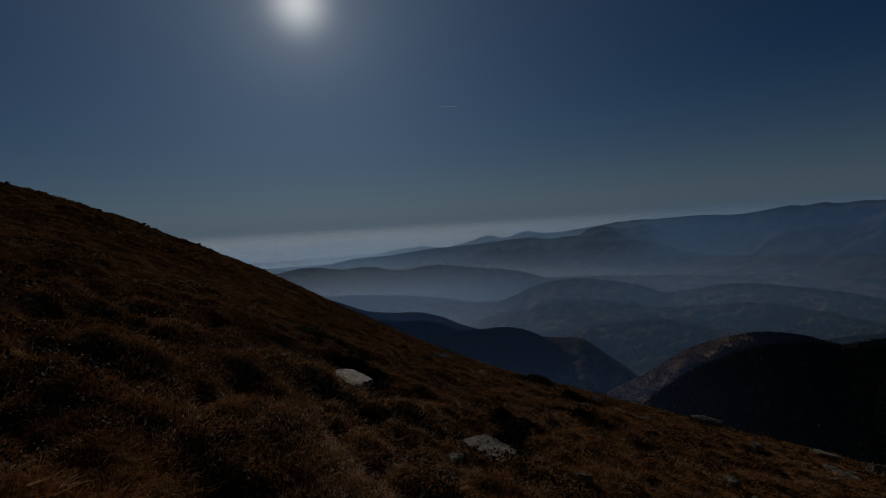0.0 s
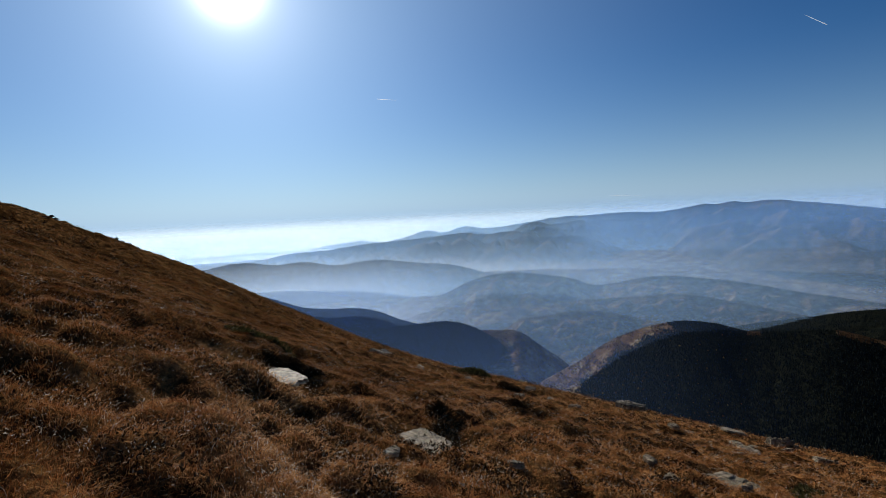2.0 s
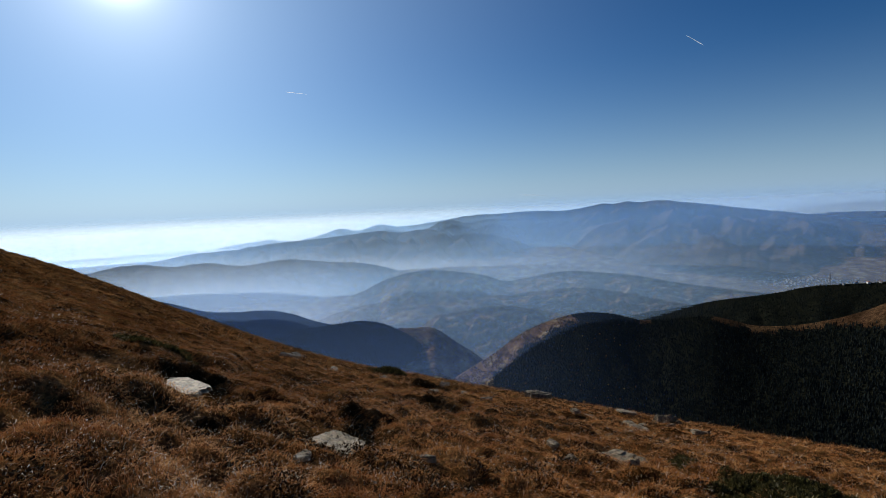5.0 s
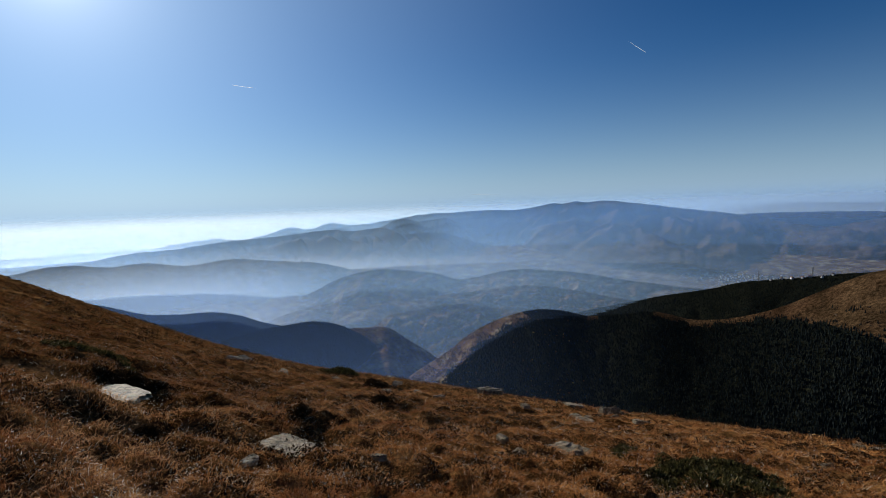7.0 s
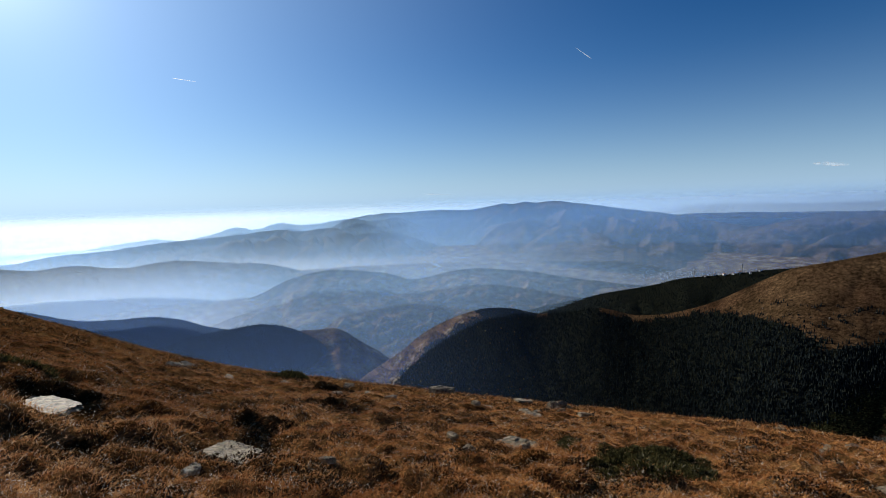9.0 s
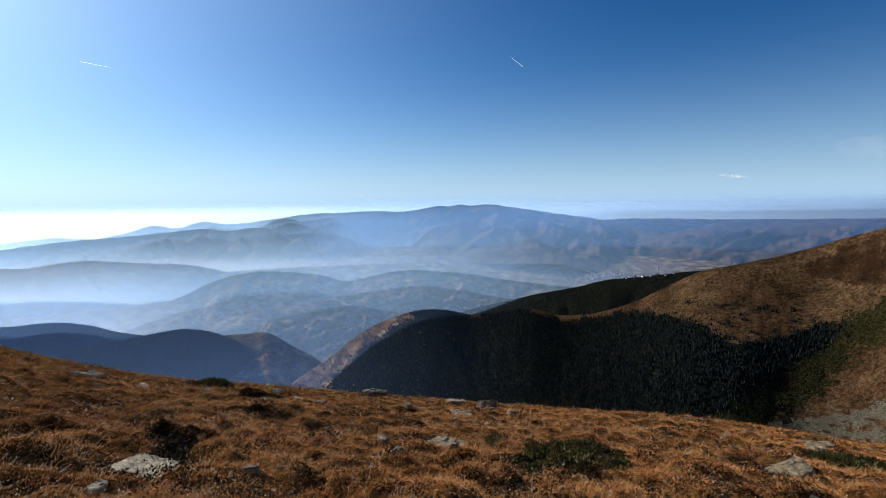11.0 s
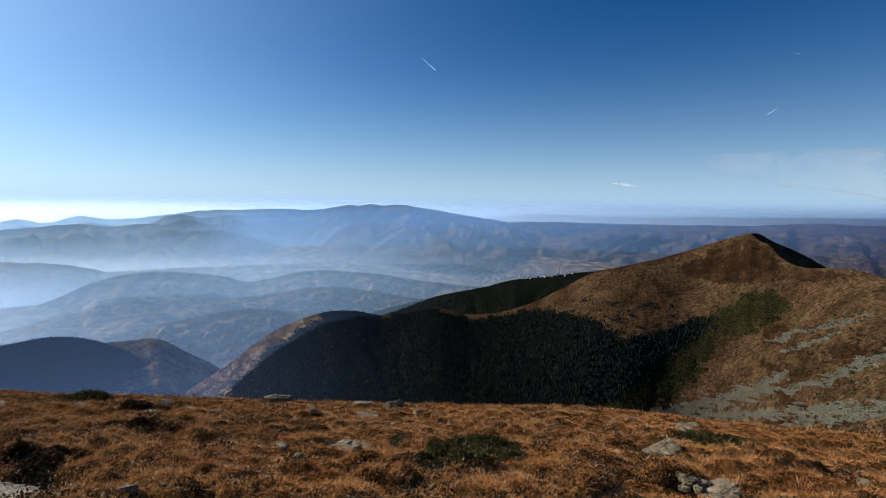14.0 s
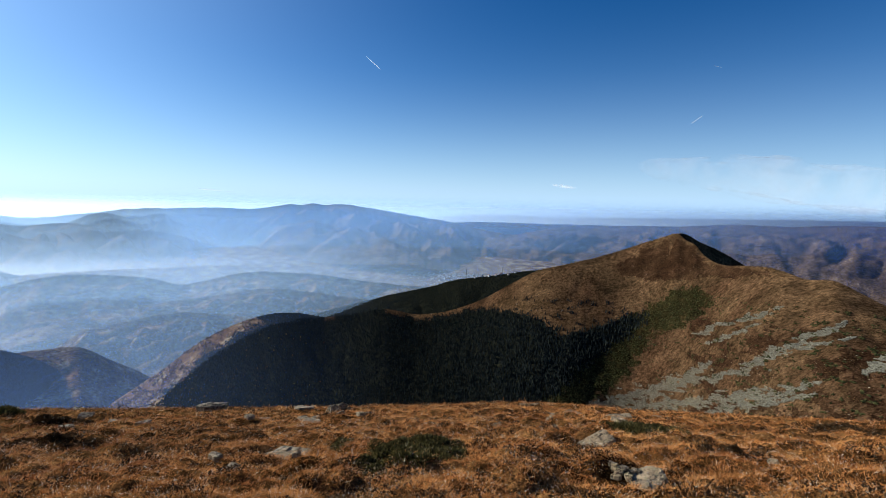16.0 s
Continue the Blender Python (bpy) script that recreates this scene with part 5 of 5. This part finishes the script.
contrail((-0.2, 13.35), (-2.6, 13.15), 5, 2, "short white aircraft contrail in blue sky")
contrail((-44.0, 16.2), (-45.7, 14.9), 2, 6, "short bright white aircraft contrail in blue sky")
contrail((-79.9, 8.85), (-80.9, 9.55), 3, 2, "small faint aircraft contrail")
contrail((-81.6, 14.3), (-82.3, 14.05), 2, 3, "very faint small aircraft contrail")


def cloud(az, el, wide, high, dense, scale, label, dist=4700.0):
    """A thin streak of cloud: a flat lens of vapour with ragged holes."""
    bm = bmesh.new()
    bmesh.ops.create_icosphere(bm, subdivisions=4, radius=1.0)
    for v in bm.verts:
        v.co = Vector((v.co.x * wide / 2, v.co.y * wide / 30, v.co.z * high / 2 * (1 + 0.5 * noise.noise(v.co * 3)) - 0.05 * v.co.x * wide / 2))
    ob = link_part("cloud", bm, vapour_material("cloud_vapour", dense, scale), None, "", True)
    ob.matrix_world = Matrix.Translation(bearing(az, el) * dist) @ pose(0, 0, 0, 0, 0, az / 2 + SUN_BEARING / 2)
    ob.visible_shadow = False      # the wisp dims nothing
    return tagged(ob, label, "cloud")


cloud(-67.3, 2.32, 300, 26, 0.55, 0.015, "small thin white wisp of cloud")
cloud(-93, 2.2, 3600, 300, 0.17, 0.0022, "wide thin veil of white cirrus above the horizon")
cloud(-28, 1.0, 300, 10, 0.3, 0.012, "faint thin streak of cloud above the haze")

# heather and stones on the upper slope
def heath(count, seed):
    rng = np.random.default_rng(seed)
    az, r = rng.uniform(4, 50, count), 14 + 130 * rng.random(count) ** 1.3
    keep = rng.random(count) < step(6, 22, az) * step(14, 34, r)
    a, r = np.radians(az[keep]), r[keep]
    x, y = -np.sin(a) * r, np.cos(a) * r
    keep = fbm(x / 3, y / 3, 61, 3) > -0.12
    x, y, r = x[keep], y[keep], r[keep]
    return np.stack([x, y, slope_height(x, y) - 0.03], 1), rng.uniform(0.08, 0.2, len(x)) * (0.7 + r / 100)


p, size = heath(4200, 5)
tagged(scatter("heather", [lump(60 + i, 0.55) for i in range(6)], p, size, HEATH, lean=0.2), "dark heather cushions on the upper slope", "heather", kind="stuff")


# stone rubble along the slope's skyline
def rubble(count, seed):
    rng = np.random.default_rng(seed)
    az, r = rng.uniform(-2, 50, count), 24 + 90 * rng.random(count) ** 0.8
    near = curve([(-2, 46), (8, 52), (20, 58), (34, 58), (50, 55)], az) + 14 * fbm(az / 4, r / 12, 66, 3)
    keep = rng.random(count) < step(0, 14, r - near)
    az, r = az[keep], r[keep]
    x, y = -np.sin(np.radians(az)) * r, np.cos(np.radians(az)) * r
    size = rng.uniform(0.12, 0.3, len(x)) * rng.choice([1, 1, 1, 1.7], len(x)) * (0.6 + r / 130)
    return np.stack([x, y, slope_height(x, y) - 0.04], 1), size


p, size = rubble(11000, 9)
tagged(scatter("rubble", BOULDERS, p, size, RUBBLE, lean=0.3), "dark reddish-brown stone rubble along the slope's skyline", "rubble", kind="stuff")


# dark cushions of bilberry and heather, near black to imitate shaded hollows too
def cushions(count, each, seed):
    rng = np.random.default_rng(seed)
    az, r = rng.uniform(-106, 50, count), 3.2 * (40 / 3.2) ** rng.random(count)
    fewer = (az < 4) | (rng.random(count) < 0.45)
    az, r, count = az[fewer], r[fewer], int(fewer.sum())
    a = np.radians(az)
    cx, cy = -np.sin(a) * r, np.cos(a) * r
    wide = rng.uniform(0.14, 0.46, count) * (0.7 + r / 30)
    k = np.repeat(np.arange(count), each)
    t, q = rng.uniform(0, 2 * math.pi, len(k)), np.sqrt(rng.random(len(k)))
    edge = 1 + 0.5 * perlin(np.cos(t) * 1.6 + k, np.sin(t) * 1.6)
    x, y = cx[k] + np.cos(t) * q * edge * wide[k] * 1.25, cy[k] + np.sin(t) * q * edge * wide[k] * 0.9
    z = slope_height(x, y) + wide[k] * 0.42 * (1 - q ** 2) * rng.uniform(0.4, 1.0, len(k))
    n = len(k)
    way = np.stack([rng.normal(0, 0.7, n), rng.normal(0, 0.7, n), rng.uniform(0.2, 1.0, n)], 1)
    way /= np.linalg.norm(way, axis=1)[:, None]
    side = np.cross(way, rng.normal(0, 1, (n, 3)))
    side /= np.linalg.norm(side, axis=1)[:, None]
    root, size = np.stack([x, y, z], 1), (0.006 + 0.045 * wide[k])[:, None] * rng.uniform(0.6, 1.4, n)[:, None]
    v = np.stack([root - side * size * 0.5, root + side * size * 0.5, root + way * size * 1.8], 1).reshape(-1, 3)
    return v, np.arange(3 * n).reshape(-1, 3)


cv, cf = cushions(820, 200, 12)
tagged(new("heather", raw_mesh("heather", cv, cf, HEATHER, False)), "dark bilberry and heather cushions, also standing in for shaded hollows in the grass", "heather", kind="stuff")


# pale flecks added as the glints of seed heads and dead leaf tips
def glint_flecks(count, seed):
    rng = np.random.default_rng(seed)
    az, r = rng.uniform(-106, 50, count), 2.8 * (15 / 2.8) ** rng.random(count)
    a = np.radians(az)
    x, y = -np.sin(a) * r, np.cos(a) * r
    keep = fbm(x / 1.1, y / 1.1, 81, 3) > -0.02
    x, y, r = x[keep], y[keep], r[keep]
    n = len(x)
    p = np.stack([x, y, slope_height(x, y) + rng.uniform(0.05, 0.13, n)], 1)
    way = rng.normal(0, 1, (n, 3))
    way /= np.linalg.norm(way, axis=1)[:, None]
    side = np.cross(way, rng.normal(0, 1, (n, 3)))
    side /= np.linalg.norm(side, axis=1)[:, None]
    size = (rng.uniform(0.003, 0.008, n) * (0.6 + r / 8))[:, None]
    v = np.stack([p - side * size * 0.35, p + side * size * 0.35, p + way * size * 2.4], 1).reshape(-1, 3)
    return v, np.arange(3 * n).reshape(-1, 3)


sv, sf = glint_flecks(42000, 33)
tagged(new("glint_flecks", raw_mesh("glint_flecks", sv, sf, GLINTS, False)), "tiny pale flecks standing in for glints on seed heads and leaf tips", "grass", kind="stuff")
